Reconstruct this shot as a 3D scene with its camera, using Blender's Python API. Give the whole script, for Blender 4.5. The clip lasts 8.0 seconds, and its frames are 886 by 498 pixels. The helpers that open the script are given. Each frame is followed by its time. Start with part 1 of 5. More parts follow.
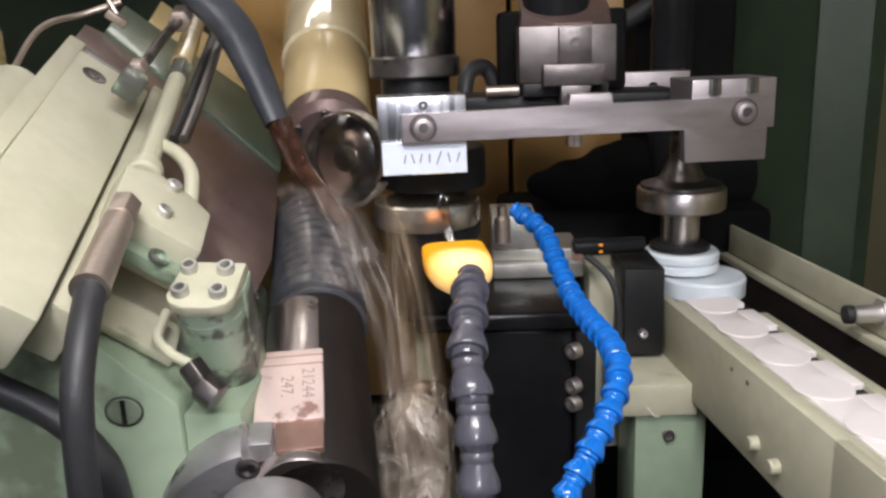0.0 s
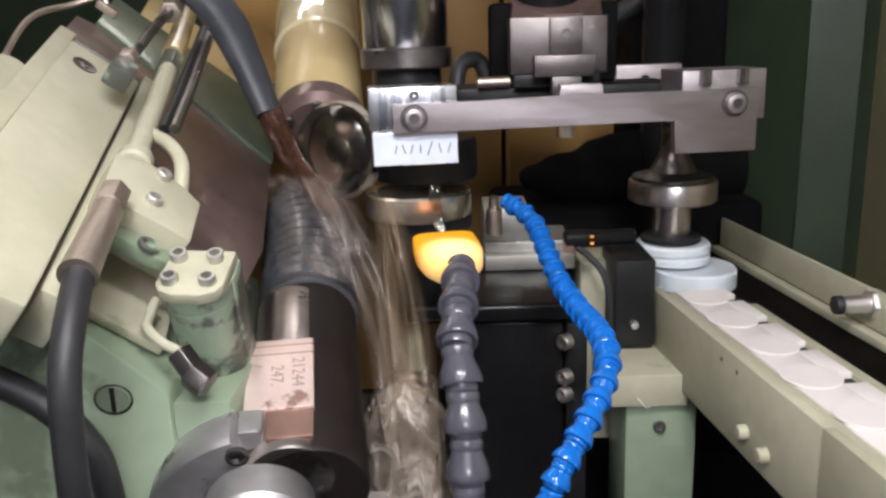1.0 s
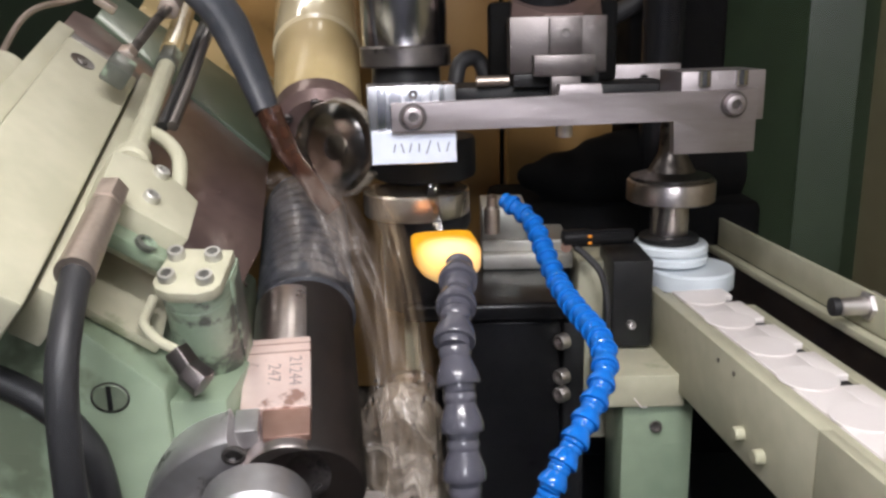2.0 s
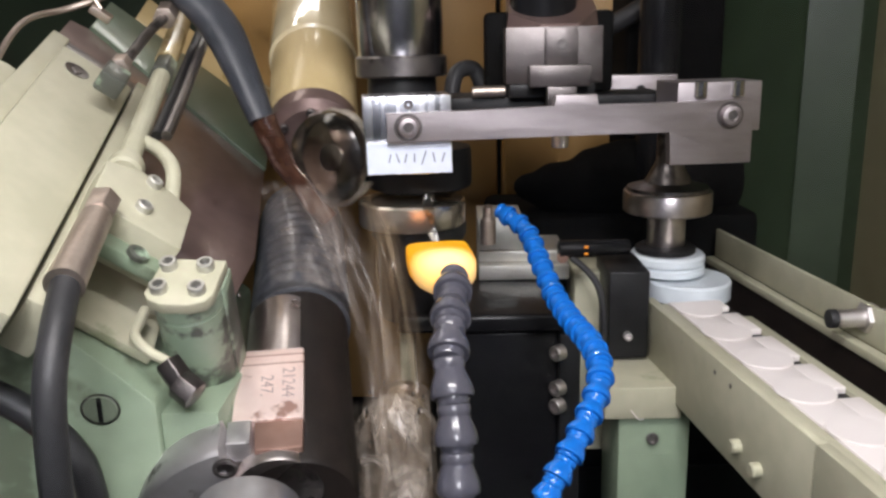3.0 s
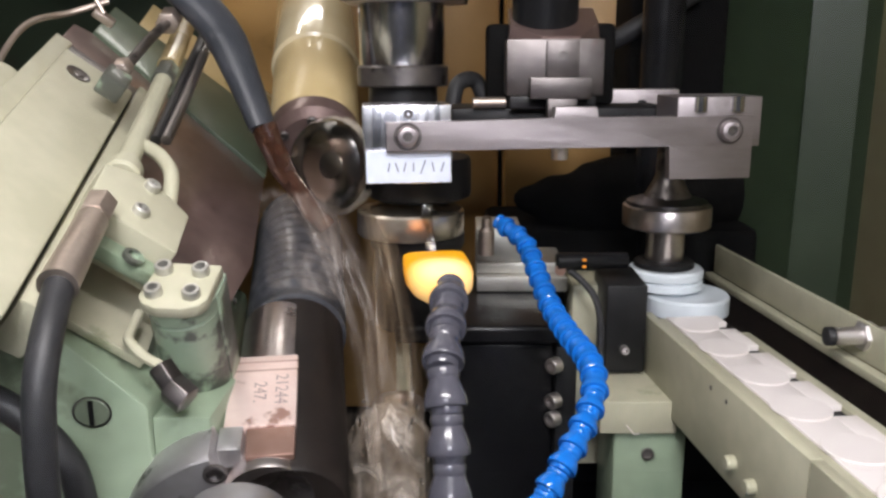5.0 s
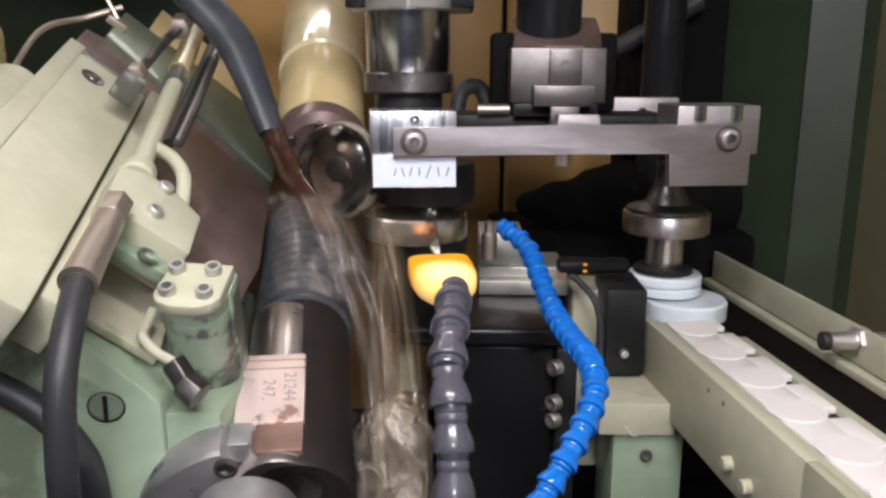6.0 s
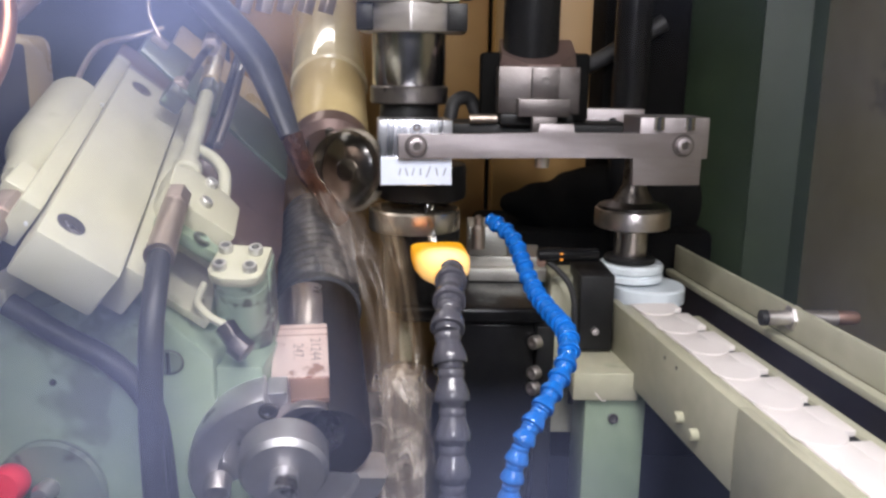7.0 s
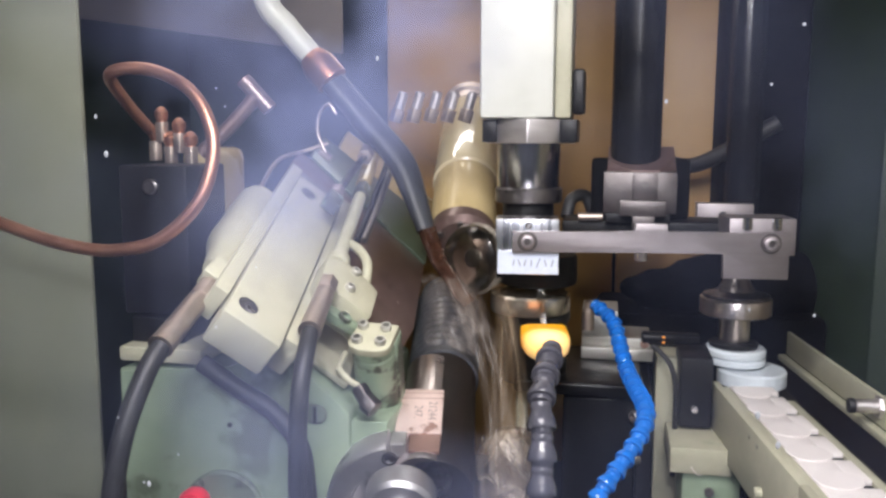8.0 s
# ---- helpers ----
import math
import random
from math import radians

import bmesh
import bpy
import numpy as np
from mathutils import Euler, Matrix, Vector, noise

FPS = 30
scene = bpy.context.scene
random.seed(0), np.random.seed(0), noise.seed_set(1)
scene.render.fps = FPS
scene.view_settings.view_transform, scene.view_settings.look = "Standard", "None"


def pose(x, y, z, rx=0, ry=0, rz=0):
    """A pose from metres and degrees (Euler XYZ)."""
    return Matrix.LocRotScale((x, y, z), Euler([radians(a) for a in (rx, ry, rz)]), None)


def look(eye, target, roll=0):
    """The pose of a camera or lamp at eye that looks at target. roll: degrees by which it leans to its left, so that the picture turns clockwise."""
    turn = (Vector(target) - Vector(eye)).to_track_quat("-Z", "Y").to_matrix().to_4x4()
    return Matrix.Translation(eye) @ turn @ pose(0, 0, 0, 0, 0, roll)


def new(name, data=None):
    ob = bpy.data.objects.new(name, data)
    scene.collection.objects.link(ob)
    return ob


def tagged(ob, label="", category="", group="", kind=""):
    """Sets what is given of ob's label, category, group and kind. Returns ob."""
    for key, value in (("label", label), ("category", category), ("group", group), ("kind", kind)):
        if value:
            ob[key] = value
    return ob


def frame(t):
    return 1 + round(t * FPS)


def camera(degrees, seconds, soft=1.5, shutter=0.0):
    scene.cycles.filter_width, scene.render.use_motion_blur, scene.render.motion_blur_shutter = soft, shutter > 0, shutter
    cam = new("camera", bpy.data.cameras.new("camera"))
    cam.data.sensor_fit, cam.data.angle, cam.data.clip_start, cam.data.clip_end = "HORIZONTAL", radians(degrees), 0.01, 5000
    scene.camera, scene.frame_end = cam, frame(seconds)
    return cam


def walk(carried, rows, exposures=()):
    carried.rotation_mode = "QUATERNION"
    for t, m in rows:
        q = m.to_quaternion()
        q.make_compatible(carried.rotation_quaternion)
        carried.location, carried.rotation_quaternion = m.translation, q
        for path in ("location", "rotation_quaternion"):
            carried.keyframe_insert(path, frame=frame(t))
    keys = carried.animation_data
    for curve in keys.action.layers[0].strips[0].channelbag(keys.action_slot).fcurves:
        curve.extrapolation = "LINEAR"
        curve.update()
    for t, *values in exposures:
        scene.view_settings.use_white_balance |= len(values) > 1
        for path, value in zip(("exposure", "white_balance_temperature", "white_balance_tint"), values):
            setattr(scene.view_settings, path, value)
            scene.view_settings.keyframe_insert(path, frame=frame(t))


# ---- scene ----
cam = camera(57.0, 8.0, soft=2.6, shutter=0.0)
PATH = [
    (0, (0.017, 0.008, 1.411), (-0.037, 1.944, 0.913), -2.1),
    (0.5, (0.019, 0.009, 1.408), (-0.032, 1.944, 0.905), -2.1),
    (1, (0.02, 0.006, 1.406), (-0.023, 1.941, 0.903), -2.0),
    (1.5, (0.019, 0.006, 1.408), (-0.02, 1.938, 0.891), -1.7),
    (3, (0.022, 0.01, 1.408), (-0.011, 1.948, 0.918), -1.4),
    (3.5, (0.023, 0.01, 1.407), (-0.007, 1.952, 0.927), -1.2),
    (4, (0.024, 0.01, 1.407), (-0.005, 1.953, 0.933), -1.0),
    (4.5, (0.025, 0.011, 1.406), (-0.009, 1.955, 0.938), -0.7),
    (6, (0.021, -0.002, 1.407), (-0.012, 1.948, 0.96), 0.2),
    (6.5, (0.001, -0.051, 1.412), (-0.015, 1.899, 0.969), 0.3),
    (7, (0.007, -0.1, 1.416), (0.027, 1.851, 0.981), 0.8),
    (7.2, (0.0145, -0.121, 1.4245), (0.006, 1.832, 1.002), 0.9),
    (7.5, (0.028, -0.153, 1.437), (-0.05, 1.809, 1.056), 0.9),
    (7.7, (0.052, -0.182, 1.445), (-0.190, 1.773, 1.112), 0.4),
    (8, (0.064, -0.209, 1.453), (-0.326, 1.734, 1.178), 0.1),
]
EXPOSURE = 0.0
walk(cam, [(t, look(eye, target, roll)) for t, eye, target, roll in PATH], [(0, EXPOSURE), (8, EXPOSURE)])

# ---- light ----
world = bpy.data.worlds.new("world")
world.use_nodes = True
world.node_tree.nodes["Background"].inputs[0].default_value = (0.55, 0.62, 0.75, 1)
world.node_tree.nodes["Background"].inputs[1].default_value = 0.05
scene.world = world


def area_lamp(name, eye, target, sx, sy, watts, color):
    data = bpy.data.lights.new(name, "AREA")
    data.shape, data.size, data.size_y, data.energy, data.color = "RECTANGLE", sx, sy, watts, color
    ob = new(name, data)
    ob.matrix_world = look(eye, target)
    return ob


# the machine's own work lamp under the roof, a short tube lamp over the wheel head, and the workshop light outside its window
area_lamp("work_lamp_light", (-0.36, 0.66, 1.80), (-0.06, 0.46, 1.2), 0.45, 0.12, 0.65, (1.0, 0.91, 0.84))
area_lamp("tube_lamp_light", (-0.18, 0.955, 1.685), (-0.12, 0.62, 1.28), 0.20, 0.032, 0.30, (1.0, 0.95, 0.90))
# unseen fill lamp added inside the window to brighten the front parts
area_lamp("front_fill_light", (0.02, 0.13, 1.74), (0.04, 0.48, 1.20), 0.40, 0.05, 3.7, (1.0, 0.94, 0.93))
area_lamp("workshop_light", (0.10, -0.55, 1.86), (0.04, 0.6, 1.25), 0.20, 0.16, 5.5, (0.95, 0.94, 1.0))

# ---- materials ----


def material(name, c1, c2, rough=0.5, metal=0.0, scale=40.0, bump=0.1, grime=None, grime_at=0.62, stretch=(1, 1, 1), rough_var=0.15, coat=0.0, spec=0.5, coat_rough=0.12):
    """Two colours mixed by a fine and a coarse noise, with grime in patches, gloss that varies, and a fine relief."""
    m = bpy.data.materials.new(name)
    m.use_nodes = True
    nt = m.node_tree
    b = nt.nodes["Principled BSDF"]
    co = nt.nodes.new("ShaderNodeTexCoord")
    mp = nt.nodes.new("ShaderNodeMapping")
    mp.inputs["Scale"].default_value = stretch
    nt.links.new(co.outputs["Object"], mp.inputs[0])
    fine = nt.nodes.new("ShaderNodeTexNoise")
    fine.inputs["Scale"].default_value, fine.inputs["Detail"].default_value = scale * 5, 4
    coarse = nt.nodes.new("ShaderNodeTexNoise")
    coarse.inputs["Scale"].default_value, coarse.inputs["Detail"].default_value = scale, 5
    for n in (fine, coarse):
        nt.links.new(mp.outputs[0], n.inputs["Vector"])
    add = nt.nodes.new("ShaderNodeMath")
    add.operation = "MULTIPLY_ADD"
    add.inputs[1].default_value = 0.4
    nt.links.new(fine.outputs[0], add.inputs[0])
    mul = nt.nodes.new("ShaderNodeMath")
    mul.operation = "MULTIPLY"
    mul.inputs[1].default_value = 0.6
    nt.links.new(coarse.outputs[0], mul.inputs[0])
    nt.links.new(mul.outputs[0], add.inputs[2])
    ramp = nt.nodes.new("ShaderNodeValToRGB")
    ramp.color_ramp.elements[0].position, ramp.color_ramp.elements[1].position = 0.36, 0.64
    ramp.color_ramp.elements[0].color, ramp.color_ramp.elements[1].color = (*c1, 1), (*c2, 1)
    nt.links.new(add.outputs[0], ramp.inputs[0])
    out = ramp.outputs[0]
    if grime:
        g = nt.nodes.new("ShaderNodeTexNoise")
        g.inputs["Scale"].default_value, g.inputs["Detail"].default_value, g.inputs["Roughness"].default_value = scale * 0.8, 8, 0.62
        off = nt.nodes.new("ShaderNodeMapping")
        off.inputs["Location"].default_value = (3.1, 1.7, 0.4)
        nt.links.new(co.outputs["Object"], off.inputs[0])
        nt.links.new(off.outputs[0], g.inputs["Vector"])
        r2 = nt.nodes.new("ShaderNodeValToRGB")
        r2.color_ramp.elements[0].position, r2.color_ramp.elements[1].position = grime_at, grime_at + 0.05
        nt.links.new(g.outputs[0], r2.inputs[0])
        mix = nt.nodes.new("ShaderNodeMix")
        mix.data_type = "RGBA"
        nt.links.new(r2.outputs[0], mix.inputs["Factor"])
        nt.links.new(out, mix.inputs["A"])
        mix.inputs["B"].default_value = (*grime, 1)
        out = mix.outputs["Result"]
    nt.links.new(out, b.inputs["Base Color"])
    rr = nt.nodes.new("ShaderNodeMapRange")
    rr.inputs["To Min"].default_value, rr.inputs["To Max"].default_value = max(0.02, rough - rough_var), min(1, rough + rough_var)
    nt.links.new(coarse.outputs[0], rr.inputs["Value"])
    nt.links.new(rr.outputs[0], b.inputs["Roughness"])
    b.inputs["Metallic"].default_value = metal
    b.inputs["Coat Weight"].default_value = coat
    b.inputs["Specular IOR Level"].default_value = spec
    b.inputs["Coat Roughness"].default_value = coat_rough
    if bump:
        bm_ = nt.nodes.new("ShaderNodeBump")
        bm_.inputs["Strength"].default_value, bm_.inputs["Distance"].default_value = bump, 0.001
        nt.links.new(fine.outputs[0], bm_.inputs["Height"])
        nt.links.new(bm_.outputs[0], b.inputs["Normal"])
    return m


def clear(name, color, ior=1.45, rough=0.02, bump=0.0, scale=60, pass_=1.0):
    m = bpy.data.materials.new(name)
    m.use_nodes = True
    nt = m.node_tree
    b = nt.nodes["Principled BSDF"]
    b.inputs["Base Color"].default_value = (*color, 1)
    b.inputs["Transmission Weight"].default_value = pass_
    b.inputs["IOR"].default_value, b.inputs["Roughness"].default_value = ior, rough
    if bump:
        n = nt.nodes.new("ShaderNodeTexNoise")
        n.inputs["Scale"].default_value = scale
        k = nt.nodes.new("ShaderNodeBump")
        k.inputs["Strength"].default_value, k.inputs["Distance"].default_value = bump, 0.004
        nt.links.new(n.outputs[0], k.inputs["Height"])
        nt.links.new(k.outputs[0], b.inputs["Normal"])
    return m


GREEN = material("green_machine_paint", (0.22, 0.29, 0.20), (0.28, 0.35, 0.245), 0.42, 0, 14, 0.12, (0.15, 0.18, 0.12), 0.60, coat=0.3)
PALE = material("pale_green_paint", (0.41, 0.40, 0.285), (0.49, 0.475, 0.35), 0.5, 0, 16, 0.16, (0.30, 0.31, 0.20), 0.61, coat=0.1, coat_rough=0.3)
CHIPPED = material("chipped_green_paint", (0.25, 0.33, 0.24), (0.31, 0.38, 0.28), 0.42, 0, 30, 0.1, (0.075, 0.08, 0.065), 0.46, coat=0.2)
IVORY = material("ivory_gloss_paint", (0.62, 0.53, 0.33), (0.70, 0.61, 0.41), 0.22, 0, 9, 0.03, (0.5, 0.41, 0.24), 0.66, coat=1.0, rough_var=0.05, coat_rough=0.03)
CREAM = material("cream_machine_paint", (0.50, 0.39, 0.19), (0.57, 0.45, 0.24), 0.30, 0, 9, 0.04, (0.33, 0.22, 0.09), 0.64, coat=0.3)
OCHRE = material("ochre_wall_paint", (0.34, 0.19, 0.055), (0.40, 0.235, 0.075), 0.45, 0, 7, 0.05, (0.22, 0.12, 0.035), 0.62)
PLUG = material("darker_green_paint", (0.13, 0.165, 0.115), (0.17, 0.205, 0.145), 0.5, 0, 30, 0.08, (0.06, 0.07, 0.05), 0.58)
# the same green made dark: shade on the housing walls is in the colour
DKGREEN = material("shaded_green_sheet_paint", (0.023, 0.037, 0.017), (0.032, 0.050, 0.024), 0.5, 0, 6, 0.05, (0.028, 0.034, 0.018), 0.64)
SHAFT = material("oiled_ground_steel", (0.60, 0.54, 0.53), (0.76, 0.70, 0.68), 0.29, 1, 40, 0.03, (0.34, 0.30, 0.28), 0.66, rough_var=0.05)
# machine green darkened: the strip's shade is put into this colour
STRIP = material("shaded_green_strip_paint", (0.085, 0.115, 0.078), (0.115, 0.15, 0.10), 0.42, 0, 12, 0.05, (0.05, 0.06, 0.04), 0.62, coat=0.3)
STEEL = material("ground_steel", (0.68, 0.645, 0.635), (0.76, 0.72, 0.71), 0.46, 1, 60, 0.06, None, stretch=(1, 1, 6))
BAR = material("satin_steel_bar", (0.34, 0.305, 0.31), (0.40, 0.365, 0.37), 0.50, 1, 50, 0.08, None, stretch=(0.3, 6, 6))
POST = material("satin_post_steel", (0.14, 0.125, 0.12), (0.19, 0.172, 0.168), 0.44, 1.0, 40, 0.08, (0.14, 0.11, 0.10), 0.62)
BRIGHT = material("milled_bright_steel", (0.70, 0.71, 0.75), (0.82, 0.83, 0.88), 0.26, 1, 90, 0.12, None, stretch=(3, 3, 0.2))
WETRING = material("wet_polished_ring", (0.72, 0.66, 0.55), (0.90, 0.84, 0.74), 0.30, 1, 16, 0.55)
CHROME = material("polished_chrome", (0.46, 0.45, 0.46), (0.54, 0.53, 0.54), 0.20, 1, 60, 0.02, None, rough_var=0.06)
PAD = material("satin_pad_steel", (0.58, 0.57, 0.53), (0.66, 0.65, 0.60), 0.52, 0.9, 40, 0.06, (0.25, 0.24, 0.22), 0.64)
FLANGE = material("oiled_turned_steel", (0.56, 0.54, 0.54), (0.66, 0.65, 0.66), 0.42, 0.9, 30, 0.10, (0.10, 0.09, 0.085), 0.6)
DSTEEL = material("dark_oiled_steel", (0.14, 0.13, 0.13), (0.22, 0.20, 0.19), 0.35, 0.9, 40, 0.08, (0.05, 0.045, 0.04), 0.6)
BROWN = material("brown_oily_steel", (0.17, 0.112, 0.10), (0.24, 0.17, 0.152), 0.38, 0.55, 25, 0.08, (0.28, 0.20, 0.18), 0.66, coat=0.7)
# black-brown holding the shade of the gutter and the shaft's right side
GUTTER = material("shade_black_brown_steel", (0.010, 0.008, 0.007), (0.022, 0.016, 0.013), 0.5, 0.0, 20, 0.08, spec=0.2)
PINK = material("coppery_worn_steel", (0.82, 0.64, 0.58), (0.90, 0.74, 0.68), 0.42, 0.55, 45, 0.10, (0.42, 0.25, 0.20), 0.57)
# darker tone of the coppery steel, for chamfer, grooves and red ends
PINKDK = material("coppery_dark_steel", (0.34, 0.20, 0.16), (0.42, 0.27, 0.22), 0.4, 0.75, 45, 0.10)
COPPER = material("copper_tube", (0.46, 0.22, 0.15), (0.56, 0.29, 0.20), 0.38, 0.9, 40, 0.04, (0.30, 0.13, 0.09), 0.64)
FERRULE = material("plated_ferrule", (0.48, 0.40, 0.34), (0.58, 0.50, 0.44), 0.47, 1, 60, 0.12)
BLACK = material("black_oxide_steel", (0.007, 0.007, 0.0075), (0.014, 0.014, 0.0145), 0.42, 0.0, 30, 0.06, spec=0.3)
BLACKGLOSS = material("black_glossy_enamel", (0.006, 0.006, 0.007), (0.011, 0.011, 0.012), 0.22, 0, 20, 0.05, spec=0.22)
RUBBER = material("black_rubber", (0.018, 0.018, 0.02), (0.03, 0.03, 0.032), 0.48, 0, 40, 0.10)
GREYRUB = material("dark_grey_rubber", (0.030, 0.034, 0.042), (0.052, 0.056, 0.066), 0.40, 0, 40, 0.08, (0.11, 0.11, 0.12), 0.64)
BELLOW = material("dusty_grey_rubber", (0.040, 0.043, 0.050), (0.075, 0.078, 0.088), 0.34, 0, 40, 0.10, (0.13, 0.13, 0.135), 0.6, coat=0.4)
BLUE = material("blue_plastic", (0.005, 0.115, 0.46), (0.009, 0.15, 0.54), 0.15, 0, 30, 0.02, rough_var=0.08, coat=0.3)
GREYPL = material("grey_plastic", (0.062, 0.062, 0.080), (0.095, 0.092, 0.112), 0.24, 0, 40, 0.05, (0.18, 0.18, 0.20), 0.62, coat=0.5)
WHITE = material("white_ceramic", (0.78, 0.725, 0.70), (0.83, 0.78, 0.75), 0.42, 0, 30, 0.03)
MILKY = material("milky_white_plastic", (0.62, 0.68, 0.72), (0.70, 0.76, 0.80), 0.34, 0, 30, 0.03, coat=0.2)
WPAINT = material("off_white_paint", (0.62, 0.63, 0.56), (0.70, 0.71, 0.64), 0.4, 0, 14, 0.04, (0.45, 0.46, 0.38), 0.66)
PAPER = material("white_paper_label", (0.62, 0.68, 0.82), (0.70, 0.76, 0.88), 0.5, 0, 60, 0.03)
PENCIL = material("faded_ink", (0.30, 0.22, 0.21), (0.50, 0.38, 0.35), 0.6, 0, 90, 0)
INK = material("ink", (0.05, 0.07, 0.12), (0.08, 0.10, 0.16), 0.6, 0, 50, 0)
RED = material("red_plastic", (0.62, 0.02, 0.04), (0.70, 0.03, 0.06), 0.35, 0, 30, 0.02)
ORANGE = material("orange_indicator", (0.9, 0.30, 0.02), (0.95, 0.36, 0.03), 0.35, 0, 30, 0.0)
PANEL = material("olive_grey_panel_paint", (0.17, 0.18, 0.135), (0.21, 0.22, 0.165), 0.5, 0, 5, 0.04, (0.12, 0.12, 0.09), 0.64)
TAN = material("taupe_sheet_paint", (0.13, 0.11, 0.085), (0.17, 0.145, 0.115), 0.5, 0, 5, 0.04, (0.08, 0.07, 0.05), 0.64)
# near-black that carries the shade on the rear parts
MATTE = material("matte_shade_black", (0.002, 0.002, 0.002), (0.005, 0.0045, 0.004), 0.75, 0, 20, 0.08, spec=0.08)
OLIVE = material("olive_tan_sheet_paint", (0.20, 0.172, 0.096), (0.25, 0.216, 0.128), 0.45, 0, 6, 0.05, (0.12, 0.09, 0.05), 0.6)
ROOM = material("workshop_wall_paint", (0.30, 0.34, 0.42), (0.36, 0.40, 0.48), 0.6, 0, 2, 0.05)


def running_oil(name, c1, c2, low, high, across=5.0, along=2.4, rough=0.16, bump=0.5):
    """Oil on the move: see-through streaks drawn out along the fall, thinning out to its edges, wet and glossy."""
    m = bpy.data.materials.new(name)
    m.use_nodes = True
    nt = m.node_tree
    b = nt.nodes["Principled BSDF"]
    co = nt.nodes.new("ShaderNodeTexCoord")
    mp = nt.nodes.new("ShaderNodeMapping")
    mp.inputs["Scale"].default_value = (across, along, 1)
    nt.links.new(co.outputs["UV"], mp.inputs[0])
    n = nt.nodes.new("ShaderNodeTexNoise")
    n.inputs["Scale"].default_value, n.inputs["Detail"].default_value, n.inputs["Distortion"].default_value = 1, 4, 1.6
    nt.links.new(mp.outputs[0], n.inputs["Vector"])
    r = nt.nodes.new("ShaderNodeValToRGB")
    r.color_ramp.elements[0].position, r.color_ramp.elements[1].position = 0.35, 0.70
    r.color_ramp.elements[0].color, r.color_ramp.elements[1].color = (*c1, 1), (*c2, 1)
    nt.links.new(n.outputs[0], r.inputs[0])
    nt.links.new(r.outputs[0], b.inputs["Base Color"])
    a = nt.nodes.new("ShaderNodeMapRange")
    a.inputs["From Min"].default_value, a.inputs["From Max"].default_value = 0.36, 0.70
    a.inputs["To Min"].default_value, a.inputs["To Max"].default_value = low, high
    nt.links.new(n.outputs[0], a.inputs["Value"])
    uv = nt.nodes.new("ShaderNodeSeparateXYZ")
    nt.links.new(co.outputs["UV"], uv.inputs[0])
    thin = a.outputs[0]
    for k, (f0, f1, t0, t1) in enumerate(((0, 0.30, 0, 1), (0.70, 1, 1, 0), (0, 0.16, 0, 1))):
        e = nt.nodes.new("ShaderNodeMapRange")
        e.interpolation_type = "SMOOTHSTEP"
        e.inputs["From Min"].default_value, e.inputs["From Max"].default_value = f0, f1
        e.inputs["To Min"].default_value, e.inputs["To Max"].default_value = t0, t1
        nt.links.new(uv.outputs[1 if k == 2 else 0], e.inputs["Value"])
        q = nt.nodes.new("ShaderNodeMath")
        q.operation = "MULTIPLY"
        nt.links.new(thin, q.inputs[0])
        nt.links.new(e.outputs[0], q.inputs[1])
        thin = q.outputs[0]
    nt.links.new(thin, b.inputs["Alpha"])
    b.inputs["Roughness"].default_value = rough
    b.inputs["Specular IOR Level"].default_value = 0.7
    k = nt.nodes.new("ShaderNodeBump")
    k.inputs["Strength"].default_value, k.inputs["Distance"].default_value = bump, 0.003
    nt.links.new(n.outputs[0], k.inputs["Height"])
    nt.links.new(k.outputs[0], b.inputs["Normal"])
    return m


def thin_oil(name, tint, scale, bump):
    """A thin clear skin of liquid: it passes the light and shines only where it mirrors."""
    m = bpy.data.materials.new(name)
    m.use_nodes = True
    nt = m.node_tree
    t = nt.nodes.new("ShaderNodeBsdfTransparent")
    t.inputs[0].default_value = (*tint, 1)
    g = nt.nodes.new("ShaderNodeBsdfGlossy")
    g.inputs["Roughness"].default_value = 0.15
    n = nt.nodes.new("ShaderNodeTexNoise")
    n.inputs["Scale"].default_value = scale
    co = nt.nodes.new("ShaderNodeTexCoord")
    nt.links.new(co.outputs["Object"], n.inputs["Vector"])
    k = nt.nodes.new("ShaderNodeBump")
    k.inputs["Strength"].default_value, k.inputs["Distance"].default_value = bump, 0.004
    nt.links.new(n.outputs[0], k.inputs["Height"])
    nt.links.new(k.outputs[0], g.inputs["Normal"])
    f = nt.nodes.new("ShaderNodeFresnel")
    f.inputs[0].default_value = 1.9
    nt.links.new(k.outputs[0], f.inputs["Normal"])
    mix = nt.nodes.new("ShaderNodeMixShader")
    nt.links.new(f.outputs[0], mix.inputs[0])
    nt.links.new(t.outputs[0], mix.inputs[1])
    nt.links.new(g.outputs[0], mix.inputs[2])
    nt.links.new(mix.outputs[0], nt.nodes["Material Output"].inputs[0])
    return m


OIL = running_oil("cutting_oil", (0.22, 0.15, 0.085), (0.48, 0.38, 0.26), 0.16, 0.62)
MIST = running_oil("oil_spray", (0.40, 0.32, 0.27), (0.66, 0.57, 0.50), 0.03, 0.27, 3.0, 2.2)
OILDARK = material("brown_cutting_oil", (0.038, 0.015, 0.008), (0.075, 0.033, 0.020), 0.14, 0, 20, 0.10, (0.16, 0.085, 0.055), 0.6, rough_var=0.05, coat=0.8)
FOAM = running_oil("foaming_oil", (0.42, 0.33, 0.25), (0.85, 0.78, 0.70), 0.10, 0.80, 4.0, 3.0, 0.12, 0.9)
HEAP = running_oil("heaped_oil", (0.34, 0.23, 0.14), (0.92, 0.86, 0.78), 0.04, 0.72, 6.0, 2.6, 0.10, 0.7)
